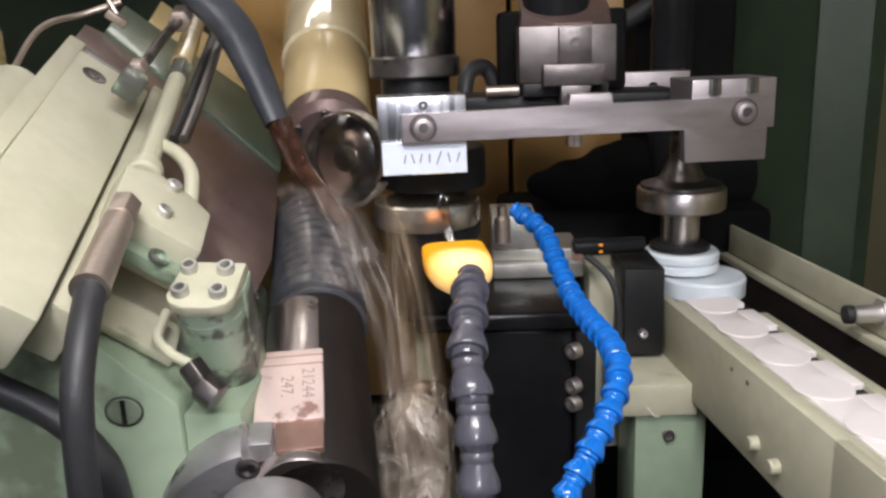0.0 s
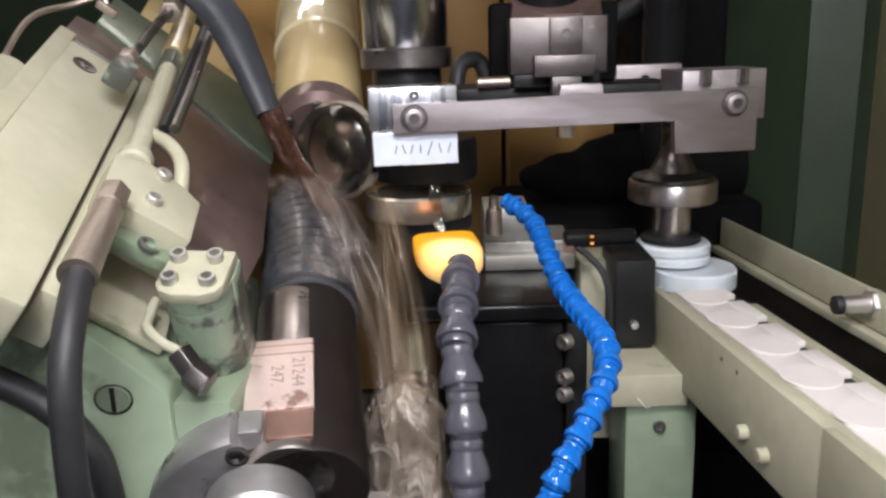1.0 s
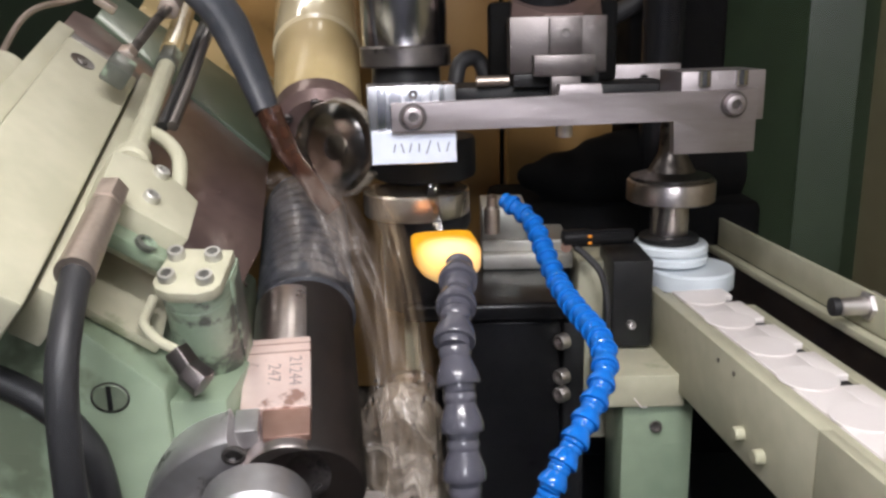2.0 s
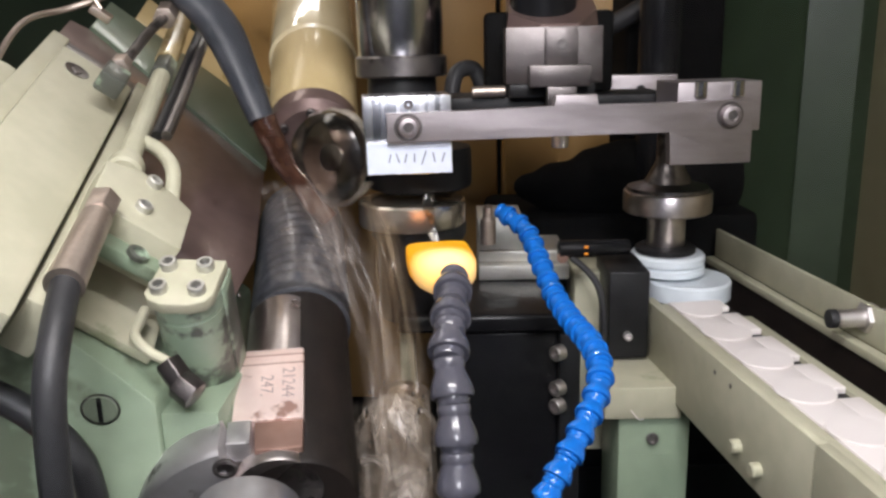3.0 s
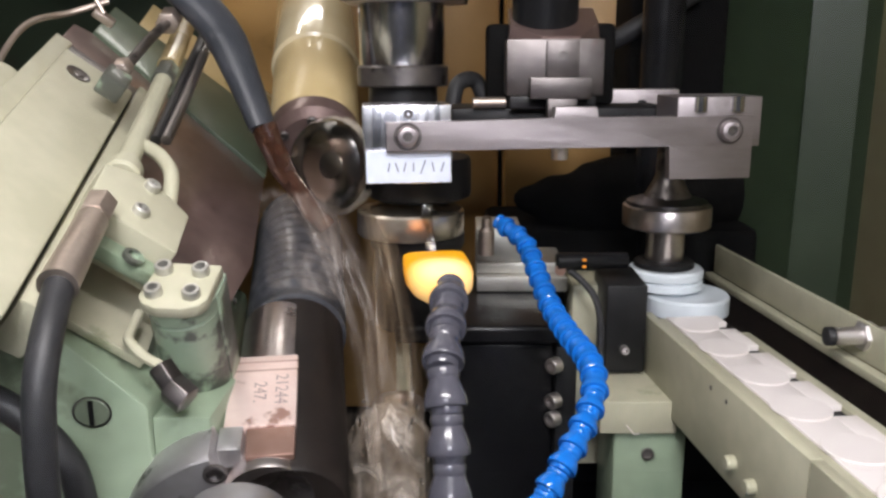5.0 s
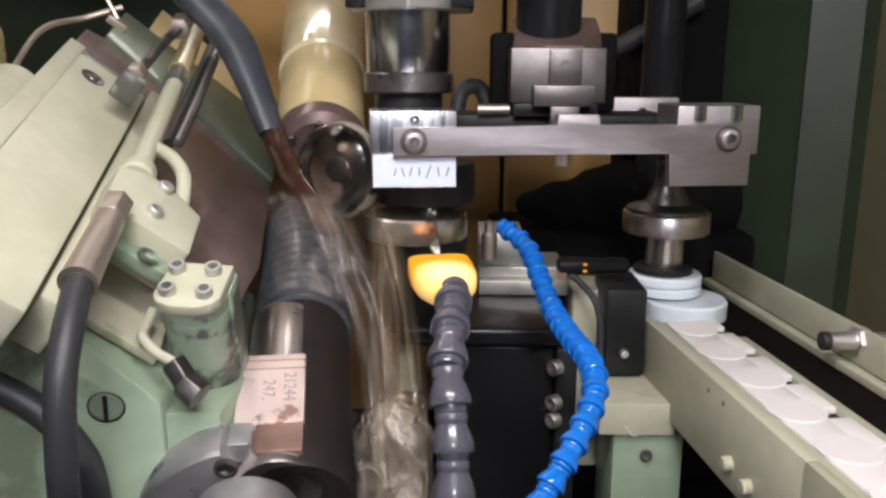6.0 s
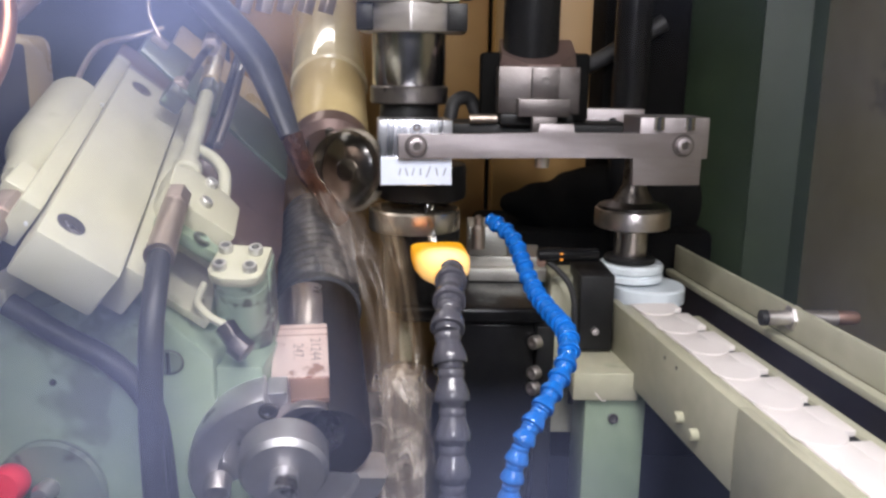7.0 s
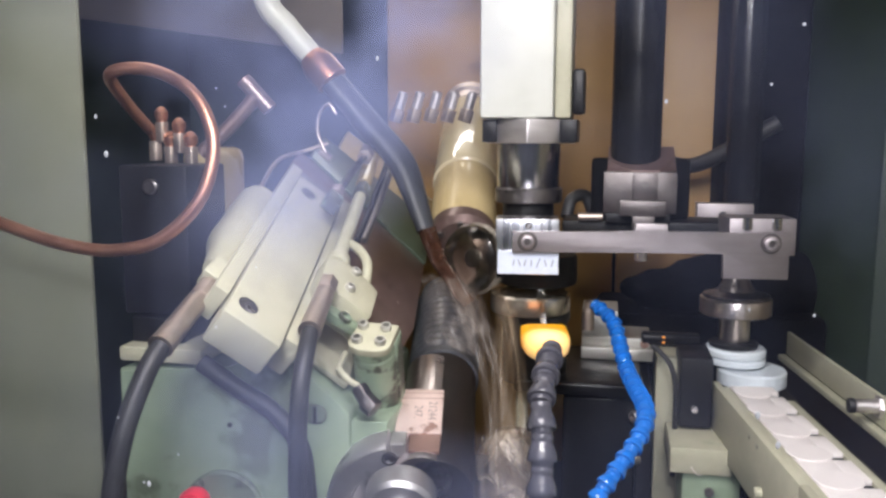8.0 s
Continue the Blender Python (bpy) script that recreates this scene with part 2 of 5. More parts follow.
CLEAROIL = thin_oil("clear_thrown_oil", (0.95, 0.91, 0.83), 38, 0.10)
OILRIM = clear("milky_oil_rim", (0.78, 0.70, 0.58), 1.3, 0.12, 0.4, 90, 0.25)
OILRIM.node_tree.nodes["Principled BSDF"].inputs["Alpha"].default_value = 0.38
# milky white colour stands in for the bright glints of the drops
SPOT = clear("milky_droplet", (0.90, 0.93, 0.97), 1.33, 0.25, pass_=0.35)
DROP = clear("droplet", (0.95, 0.97, 1.0), 1.33, 0.0)


def added_glow_plastic():
    """Yellow plastic whose brightness is added as emission, strongest round the neck; there is no bulb."""
    m = bpy.data.materials.new("yellow_plastic_added_glow")
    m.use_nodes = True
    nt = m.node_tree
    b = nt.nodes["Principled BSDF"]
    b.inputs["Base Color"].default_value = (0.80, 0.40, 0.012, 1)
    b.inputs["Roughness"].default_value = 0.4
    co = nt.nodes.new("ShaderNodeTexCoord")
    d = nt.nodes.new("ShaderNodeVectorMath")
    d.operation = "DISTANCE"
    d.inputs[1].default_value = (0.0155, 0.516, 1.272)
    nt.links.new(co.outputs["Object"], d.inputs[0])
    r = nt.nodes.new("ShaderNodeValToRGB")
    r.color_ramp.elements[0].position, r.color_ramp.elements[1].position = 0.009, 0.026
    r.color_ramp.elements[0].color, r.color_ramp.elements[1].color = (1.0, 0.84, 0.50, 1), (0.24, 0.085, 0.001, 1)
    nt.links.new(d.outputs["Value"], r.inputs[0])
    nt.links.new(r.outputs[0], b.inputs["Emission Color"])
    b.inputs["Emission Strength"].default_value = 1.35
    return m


YELLOW = added_glow_plastic()


def window_glass():
    """Clear glass with a bluish veil painted on for reflections, left out where the camera starts close."""
    m = bpy.data.materials.new("veiled_window_glass")
    m.use_nodes = True
    nt = m.node_tree
    b = nt.nodes["Principled BSDF"]
    b.inputs["Base Color"].default_value = (0.98, 0.99, 1.0, 1)
    b.inputs["Transmission Weight"].default_value, b.inputs["Roughness"].default_value, b.inputs["IOR"].default_value = 1, 0, 1.45
    # diffuse veil: the haze of reflections put into a bluish colour
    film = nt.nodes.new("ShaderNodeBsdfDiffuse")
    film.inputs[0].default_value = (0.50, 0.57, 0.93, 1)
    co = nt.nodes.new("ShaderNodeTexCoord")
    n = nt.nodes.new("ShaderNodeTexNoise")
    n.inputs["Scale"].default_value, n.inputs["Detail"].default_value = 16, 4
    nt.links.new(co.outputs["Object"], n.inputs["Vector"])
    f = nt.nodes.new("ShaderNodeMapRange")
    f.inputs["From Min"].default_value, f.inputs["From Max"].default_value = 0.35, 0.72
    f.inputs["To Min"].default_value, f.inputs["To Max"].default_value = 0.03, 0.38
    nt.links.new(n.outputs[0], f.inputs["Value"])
    # no veil round the spot the camera first looks through
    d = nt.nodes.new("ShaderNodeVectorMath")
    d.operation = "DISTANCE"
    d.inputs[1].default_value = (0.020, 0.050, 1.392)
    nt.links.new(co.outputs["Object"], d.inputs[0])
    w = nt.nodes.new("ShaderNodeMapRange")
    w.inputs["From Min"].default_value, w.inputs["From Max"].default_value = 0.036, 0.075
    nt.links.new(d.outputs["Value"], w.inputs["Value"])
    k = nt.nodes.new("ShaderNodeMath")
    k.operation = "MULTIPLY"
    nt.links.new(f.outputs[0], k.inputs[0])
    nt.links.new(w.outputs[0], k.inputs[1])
    # veil strongest in one upright band, placed to fit the camera's view
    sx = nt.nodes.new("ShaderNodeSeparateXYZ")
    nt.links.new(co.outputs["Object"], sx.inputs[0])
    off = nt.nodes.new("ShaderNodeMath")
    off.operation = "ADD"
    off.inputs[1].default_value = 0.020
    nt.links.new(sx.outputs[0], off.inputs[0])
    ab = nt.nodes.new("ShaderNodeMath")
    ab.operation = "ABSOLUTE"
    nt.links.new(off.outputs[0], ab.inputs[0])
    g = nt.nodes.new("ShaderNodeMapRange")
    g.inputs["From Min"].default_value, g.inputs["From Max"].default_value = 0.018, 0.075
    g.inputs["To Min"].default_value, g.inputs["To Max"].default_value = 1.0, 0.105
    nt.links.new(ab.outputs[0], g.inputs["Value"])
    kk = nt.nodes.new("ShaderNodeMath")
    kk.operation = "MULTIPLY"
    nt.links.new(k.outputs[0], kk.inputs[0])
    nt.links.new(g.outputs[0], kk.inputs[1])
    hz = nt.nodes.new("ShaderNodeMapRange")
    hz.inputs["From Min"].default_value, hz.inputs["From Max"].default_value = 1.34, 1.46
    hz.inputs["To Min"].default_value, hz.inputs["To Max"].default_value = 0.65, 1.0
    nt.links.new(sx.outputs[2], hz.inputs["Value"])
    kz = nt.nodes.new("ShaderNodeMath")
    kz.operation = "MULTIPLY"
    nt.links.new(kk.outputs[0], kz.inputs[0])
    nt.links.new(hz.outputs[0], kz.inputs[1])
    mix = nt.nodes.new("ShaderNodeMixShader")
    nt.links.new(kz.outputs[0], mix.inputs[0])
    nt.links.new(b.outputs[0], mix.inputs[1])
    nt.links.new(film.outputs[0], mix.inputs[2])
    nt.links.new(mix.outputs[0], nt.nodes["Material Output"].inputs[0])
    return m


GLASS = window_glass()

# ---- building tools ----


def thing(name, at, label="", category="", group="", kind=""):
    e = new(name)
    e.empty_display_size = 0.01
    e.location = at
    return tagged(e, label, category, group, kind)


def mesh_of(bm, mat, name, angle=35):
    me = bpy.data.meshes.new(name)
    bmesh.ops.recalc_face_normals(bm, faces=bm.faces)
    bm.to_mesh(me)
    bm.free()
    me.shade_smooth()
    me.set_sharp_from_angle(angle=radians(angle))
    me.materials.append(mat)
    return me


def place(ob, parent):
    ob.parent = parent
    if parent.type == "EMPTY":
        ob.matrix_parent_inverse = Matrix.Translation(parent.location).inverted()
    return ob


def part(name, bm, mat, parent, label=""):
    ob = new(name, mesh_of(bm, mat, name))
    place(ob, parent)
    return tagged(ob, label)


def single(name, bm, mat, label, category, group="", kind=""):
    """A thing that is one plain mesh."""
    return tagged(new(name, mesh_of(bm, mat, name)), label, category, group, kind)


def frame_of(o, y, z=(0, 0, 1)):
    """A frame at o whose y axis is y and whose z axis lies near z."""
    y = Vector(y).normalized()
    x = y.cross(Vector(z)).normalized()
    z = x.cross(y)
    m = Matrix((x, y, z)).transposed().to_4x4()
    m.translation = o
    return m


def axis_of(o, z):
    """A frame at o whose z axis is z."""
    m = Vector(z).to_track_quat("Z", "Y").to_matrix().to_4x4()
    m.translation = o
    return m


def box(bm, m, lo, hi, bevel=0.0008, seg=2):
    lo, hi = Vector(lo), Vector(hi)
    c, s = (lo + hi) / 2, hi - lo
    r = bmesh.ops.create_cube(bm, size=1, matrix=m @ Matrix.Translation(c) @ Matrix.Diagonal((*s, 1)))
    if bevel:
        es = {e for v in r["verts"] for e in v.link_edges}
        bmesh.ops.bevel(bm, geom=list(es), offset=min(bevel, min(s) * 0.4), segments=seg, affect="EDGES", profile=0.5)
    return bm


def boxed(m, lo, hi, bevel=0.0008, seg=2):
    return box(bmesh.new(), m, lo, hi, bevel, seg)


def lathe(bm, m, profile, seg=32):
    """A body turned round the z axis of m; profile: (radius, height)."""
    rings = []
    for r, h in profile:
        if r < 1e-6:
            rings.append([bm.verts.new(m @ Vector((0, 0, h)))])
        else:
            rings.append([bm.verts.new(m @ Vector((r * math.cos(2 * math.pi * i / seg), r * math.sin(2 * math.pi * i / seg), h))) for i in range(seg)])
    for a, b in zip(rings, rings[1:]):
        for i in range(seg):
            j = (i + 1) % seg
            if len(a) == 1 and len(b) == 1:
                continue
            if len(a) == 1:
                bm.faces.new((a[0], b[i], b[j]))
            elif len(b) == 1:
                bm.faces.new((a[i], a[j], b[0]))
            else:
                bm.faces.new((a[i], a[j], b[j], b[i]))
    for ring, flip in ((rings[0], True), (rings[-1], False)):
        if len(ring) > 2:
            bm.faces.new(ring[::-1] if flip else ring)
    return bm


def lathe_open(m, ring, a0, a1, seg=48):
    """A turned body with a closed profile that goes round only from a0 to a1 degrees."""
    bm = bmesh.new()
    rows = []
    for i in range(seg + 1):
        a = radians(a0 + (a1 - a0) * i / seg)
        rows.append([bm.verts.new(m @ Vector((r * math.cos(a), r * math.sin(a), h))) for r, h in ring])
    n = len(ring)
    for p, q in zip(rows, rows[1:]):
        for k in range(n):
            j = (k + 1) % n
            bm.faces.new((p[k], p[j], q[j], q[k]))
    bm.faces.new(rows[0])
    bm.faces.new(rows[-1][::-1])
    return bm


def turned(m, profile, seg=32):
    return lathe(bmesh.new(), m, profile, seg)


def glide(pts, n):
    """n points along a smooth curve through pts."""
    p = [Vector(q) for q in pts]
    p = [2 * p[0] - p[1], *p, 2 * p[-1] - p[-2]]
    out = []
    for k in range(n):
        u = k / (n - 1) * (len(p) - 3)
        i = min(int(u), len(p) - 4)
        f = u - i
        a, b, c, d = p[i:i + 4]
        out.append(0.5 * ((2 * b) + (c - a) * f + (2 * a - 5 * b + 4 * c - d) * f * f + (3 * b - 3 * c + d - a) * f ** 3))
    return out


def tube(bm, pts, r, seg=14, n=40, flat=1.0):
    """A round hose through pts; r: a radius, or a function of the way along (0 to 1)."""
    c = glide(pts, n)
    t0 = (c[1] - c[0]).normalized()
    side = t0.cross(Vector((0, 0, 1)) if abs(t0.z) < 0.9 else Vector((0, 1, 0))).normalized()
    prof = []
    for i, p in enumerate(c):
        t = (c[min(i + 1, n - 1)] - c[max(i - 1, 0)]).normalized()
        side = (side - t * side.dot(t)).normalized()
        up = t.cross(side)
        rr = r(i / (n - 1)) if callable(r) else r
        prof.append([bm.verts.new(p + side * math.cos(2 * math.pi * k / seg) * rr + up * math.sin(2 * math.pi * k / seg) * rr * flat) for k in range(seg)])
    for a, b in zip(prof, prof[1:]):
        for i in range(seg):
            j = (i + 1) % seg
            bm.faces.new((a[i], a[j], b[j], b[i]))
    bm.faces.new(prof[0][::-1])
    bm.faces.new(prof[-1])
    return bm


def hose(pts, r, seg=14, n=40, flat=1.0):
    return tube(bmesh.new(), pts, r, seg, n, flat)


def slab(m, poly, z0, z1, bevel=0.0008):
    """A plate with the outline poly in the xy plane of m."""
    bm = bmesh.new()
    lo = [bm.verts.new(m @ Vector((x, y, z0))) for x, y in poly]
    hi = [bm.verts.new(m @ Vector((x, y, z1))) for x, y in poly]
    bm.faces.new(lo[::-1])
    bm.faces.new(hi)
    for i in range(len(poly)):
        j = (i + 1) % len(poly)
        bm.faces.new((lo[i], lo[j], hi[j], hi[i]))
    if bevel:
        bmesh.ops.bevel(bm, geom=bm.edges[:], offset=bevel, segments=2, affect="EDGES", profile=0.5)
    return bm


def socket_screw(m, r, h):
    """A cap screw's head with its hexagon socket, standing on the plane z = 0 of m."""
    bm = bmesh.new()
    lathe(bm, m, [(r, 0), (r, h * 0.86), (r * 0.9, h), (r * 0.62, h), (r * 0.56, h * 0.2), (0, h * 0.15)], 18)
    return bm


def cap_screw(m, r, h, mat, parent):
    """A cap screw whose hexagon socket gets its shade from a dark disc, a part of its own."""
    head = part("screw", socket_screw(m, r, h), mat, parent)
    part("socket", hexnut(m @ Matrix.Translation((0, 0, h * 0.16)), r * 0.54, h * 0.12, 0), BLACK, head, "dark disc for the shade in the hexagon socket")
    return head


def hexnut(m, r, h, bevel=0.0006):
    return slab(m, [(r * math.cos(math.pi / 3 * i), r * math.sin(math.pi / 3 * i)) for i in range(6)], 0, h, bevel)


def writing(name, body, size, m, mat, parent):
    cu = bpy.data.curves.new(name, "FONT")
    cu.body, cu.size, cu.extrude, cu.align_x, cu.align_y = body, size, 0.00008, "CENTER", "CENTER"
    tmp = new(name + "_source", cu)
    me = bpy.data.meshes.new_from_object(tmp.evaluated_get(bpy.context.evaluated_depsgraph_get()))
    bpy.data.objects.remove(tmp)
    me.transform(m)
    me.materials.clear()
    me.materials.append(mat)
    return place(new(name, me), parent)


ID = Matrix.Identity(4)

# ---- the enclosure ----
# the machine housing: walls with thickness, a roof and a drip tray, a window towards the workshop
XL, XR, YF, YB, ZF, ZC = -0.75, 0.52, 0.06, 1.30, 0.90, 2.05


def structure(name, bm, mat, label):
    return tagged(new(name, mesh_of(bm, mat, name)), label, name.split("_")[0], kind="structure")


structure("floor", boxed(ID, (XL, YF, ZF - 0.02), (XR, YB, ZF), 0), BLACK, "oily black drip tray under the machine parts")
structure("ceiling", boxed(ID, (XL - 0.02, YF, ZC), (XR + 0.02, YB + 0.02, ZC + 0.02), 0), DKGREEN, "green sheet metal roof of the housing, coloured dark for shade")
structure("wall_back", boxed(ID, (XL - 0.02, YB, ZF - 0.02), (XR + 0.02, YB + 0.02, ZC), 0), DKGREEN, "green sheet metal back wall, coloured dark for shade")
structure("wall_left", boxed(ID, (XL - 0.02, YF, ZF - 0.02), (XL, YB, ZC), 0), DKGREEN, "green sheet metal side wall, coloured dark for shade")
structure("wall_right", boxed(ID, (XR, YF, ZF - 0.02), (XR + 0.02, YB, ZC), 0), OLIVE, "olive tan painted sheet metal side wall")
WX0, WX1, WZ0, WZ1 = -0.42, 0.42, 1.08, 1.80
bm = bmesh.new()
for lo, hi in (((XL - 0.02, YF - 0.02, ZF - 0.02), (WX0, YF, ZC + 0.02)), ((WX1, YF - 0.02, ZF - 0.02), (XR + 0.02, YF, ZC + 0.02)),
               ((WX0, YF - 0.02, ZF - 0.02), (WX1, YF, WZ0)), ((WX0, YF - 0.02, WZ1), (WX1, YF, ZC + 0.02))):
    box(bm, ID, lo, hi, 0)
structure("wall_front", bm, GREEN, "green sheet metal front door of the housing")
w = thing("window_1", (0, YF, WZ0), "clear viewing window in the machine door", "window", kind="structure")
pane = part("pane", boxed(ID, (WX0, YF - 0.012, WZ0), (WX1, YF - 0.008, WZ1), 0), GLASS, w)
pane.visible_shadow = False
# the workshop outside, closed by plain walls
bm = bmesh.new()
for lo, hi in (((-2.5, -2.5, -0.05), (2.5, 2.5, 0)), ((-2.5, -2.5, 3), (2.5, 2.5, 3.05)), ((-2.55, -2.5, 0), (-2.5, 2.5, 3)),
               ((2.5, -2.5, 0), (2.55, 2.5, 3)), ((-2.5, -2.55, 0), (2.5, -2.5, 3)), ((-2.5, 2.5, 0), (2.5, 2.55, 3))):
    box(bm, ID, lo, hi, 0)
structure("wall_workshop", bm, ROOM, "plain painted workshop walls around the machine")

# cream back casting with its step, dark gap and folded green sheets at the side
bm = bmesh.new()
box(bm, ID, (-0.27, 1.02, 0.95), (0.075, 1.10, 1.95), 0.004)
structure("casting_back", bm, OCHRE, "cream painted back casting of the machine")
structure("casting_step", boxed(ID, (0.080, 0.98, 0.95), (0.30, 1.08, 1.75), 0.006), OCHRE, "ochre cream painted machine column behind the arm")
fold = [(0.325, 1.10), (0.4175, 0.958), (0.470, 0.945), (0.478, 1.00), (0.52, 1.01)]
bm = bmesh.new()
for (x0, y0), (x1, y1) in zip(fold, fold[1:]):
    d = Vector((x1 - x0, y1 - y0, 0))
    box(bm, frame_of((x0, y0, 0.92), d), (-0.002, 0, 0), (0.002, d.length, 1.1), 0)
structure("wall_folded", bm, DKGREEN, "folded green sheet metal side panel")

bm = slab(frame_of((0, 0.90, 0), (0, 0, 1), (0, -1, 0)), [(-0.75, 1.63), (-0.30, 1.565), (-0.30, 2.0), (-0.75, 2.0)], 0, 0.004, 0)
structure("trim_upper", bm, TAN, "taupe painted sheet above the dark recess")

# ---- inclined slide with its hydraulic cylinder ----
SLIDE = Matrix(((0.7411, -0.1471, 0.6551, -0.189), (0.2990, 0.9459, -0.1259, 0.346), (-0.6011, 0.2892, 0.7450, 1.282), (0, 0, 0, 1)))
ALONG = SLIDE.to_3x3() @ Vector((0, 1, 0))
UP = SLIDE.to_3x3() @ Vector((0, 0, 1))


def sl(x, y, z):
    return SLIDE @ Vector((x, y, z))


cylinder = thing("hydraulic_cylinder", sl(-0.02, 0.13, 0), "pale green painted hydraulic cylinder body on the inclined slide", "cylinder")
body = part("body", slab(SLIDE, [(-0.046, -0.012), (0.003, -0.012), (0.003, 0.268), (-0.048, 0.268)], 0.001, 0.0335, 0.0025), PALE, cylinder)
for y in (0.010, 0.2405):
    m = SLIDE @ Matrix.Translation((-0.032, y, 0.0336))
    # flat disc: the hole's shade is put into its dark colour
    part("bolt_recess", turned(m, [(0.0082, -0.0005), (0.0082, 0.0004), (0.0070, 0.0004), (0.0062, 0.0001), (0.0034, 0.0001), (0.003, 0.0006), (0, 0.0006)], 24), DSTEEL, body, "dark disc standing for a recessed bolt hole")
part("side_rail", boxed(SLIDE, (0.005, 0.012, -0.004), (0.021, 0.300, 0.027), 0.0015), PALE, cylinder)
part("side_rail", boxed(SLIDE, (-0.060, 0.020, -0.004), (-0.0475, 0.300, 0.026), 0.0015), PALE, cylinder)
part("end_cap", boxed(SLIDE, (-0.050, 0.2705, -0.01), (0.022, 0.30, 0.024), 0.002), DSTEEL, cylinder, "dark oily end cap")
# a round cover beside it
cover = thing("round_cover", sl(-0.085, 0.14, 0), "pale green domed housing cover beside the cylinder", "cover")
part("shell", turned(axis_of(sl(-0.066, 0.075, 0.002), ALONG), [(0, 0), (0.009, 0.0), (0.011, 0.012), (0.012, 0.022), (0.0175, 0.036), (0.0195, 0.050), (0.0195, 0.143), (0.018, 0.149), (0.010, 0.152), (0, 0.152)], 28), PALE, cover)

# casting under it
cast = thing("slide_casting", (-0.22, 0.42, 1.0), "green painted machine casting with a sloped top", "casting")
bm = bmesh.new()
outline = [(-0.337, 0.95), (-0.1336, 0.95), (-0.1336, 1.2320), (-0.195, 1.2866), (-0.235, 1.262), (-0.337, 1.258)]
near, far = [[bm.verts.new((x, y, z)) for x, z in outline] for y in (0.396, 0.60)]
bm.faces.new(near)
bm.faces.new(far[::-1])
for i in range(6):
    j = (i + 1) % 6
    bm.faces.new((near[j], near[i], far[i], far[j]))
bmesh.ops.bevel(bm, geom=bm.edges[:], offset=0.003, segments=2, affect="EDGES", profile=0.5)
part("body", bm, GREEN, cast)
PLG = frame_of((-0.1625, 0.396, 1.2295), (0, 0, 1), (0, -1, 0)) @ Matrix.Diagonal((1, 0.82, 1, 1))
# recess not cut: its shade is painted by the darker green and ring
plug = part("slotted_plug", turned(PLG, [(0.0094, -0.004), (0.0094, 0.0004), (0.0086, 0.0010), (0, 0.0010)], 28), PLUG, cast)
part("gap", turned(PLG, [(0.0104, -0.001), (0.0104, 0.0005), (0, 0.0005)], 28), DSTEEL, plug, "dark gap round the plug")
part("slot", boxed(PLG, (-0.0012, -0.0082, 0.0004), (0.0012, 0.0082, 0.0015), 0), BLACK, plug, "dark screwdriver slot")
part("oil_hole", turned(axis_of((-0.237, 0.3955, 1.215), (0, -1, 0)), [(0.0022, -0.001), (0.0022, 0.0006), (0, 0.0006)], 12), BLACK, cast)
part("shelf", boxed(ID, (-0.1332, 0.3985, 1.05), (-0.1030, 0.47, 1.2255), 0.0015), GREEN, cast)
part("sloped_pad", slab(SLIDE, [(0.006, 0.054), (0.0765, 0.0495), (0.0765, 0.115), (0.006, 0.12)], -0.0075, -0.002, 0.0008), PALE, cast, "pale green sloped pad")
part("round_boss", turned(axis_of((-0.243, 0.396, 1.140), (0, -1, 0)), [(0.036, 0), (0.036, 0.004), (0.034, 0.006), (0, 0.006)], 40), PLUG, cast, "dull green round cover")

# brown wear plate beside the slide, with the green strip behind it
plate = thing("wear_plate", sl(0.09, 0.28, -0.01), "brown oily steel wear plate with a green painted strip", "plate")
part("plate", slab(SLIDE, [(0.022, 0.12), (0.1155, 0.125), (0.130, 0.20), (0.131, 0.3455), (-0.045, 0.4055), (-0.060, 0.400), (-0.060, 0.302), (0.022, 0.302)], -0.012, 0.0, 0.001), BROWN, plate)
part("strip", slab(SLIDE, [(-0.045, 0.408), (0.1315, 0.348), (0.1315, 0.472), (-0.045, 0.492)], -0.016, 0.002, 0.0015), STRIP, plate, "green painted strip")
part("back_sheet", slab(SLIDE, [(-0.020, 0.4925), (0.1315, 0.475), (0.1315, 0.56), (-0.020, 0.58)], -0.016, -0.002, 0.0015), CREAM, plate, "cream painted sheet")

rng = random.Random(7)
bm = bmesh.new()
for k in range(46):
    u, v = rng.uniform(0.055, 0.124), rng.uniform(0.13, 0.33)
    r = rng.choice((0.0006, 0.0009, 0.0013))
    bmesh.ops.create_icosphere(bm, subdivisions=2, radius=1, matrix=SLIDE @ Matrix.Translation((u, v, 0.0002)) @ Matrix.Diagonal((r, r * rng.uniform(1, 4), r * 0.5, 1)))
single("oil_bead", bm, DROP, "clear oil beads splashed on the brown wear plate", "droplets", kind="stuff")

# manifold with its pipes and screws
mani = thing("valve_manifold", sl(0.035, 0.11, 0.0), "pale green valve manifold block with pipe fittings", "manifold")
part("block", slab(SLIDE, [(0.0125, 0.0825), (0.0606, 0.0822), (0.0615, 0.1268), (0.048, 0.1355), (0.026, 0.140), (0.0075, 0.129), (0.008, 0.093)], 0.014, 0.0455, 0.0013), PALE, mani)
part("port_block", boxed(SLIDE, (0.012, 0.070, 0.025), (0.060, 0.082, 0.034), 0.0015), GREEN, mani, "green painted port block")
for x, y in ((0.0355, 0.1315), (0.0345, 0.1000)):
    cap_screw(SLIDE @ Matrix.Translation((x, y, 0.0455)), 0.0046, 0.0042, PAD, mani)
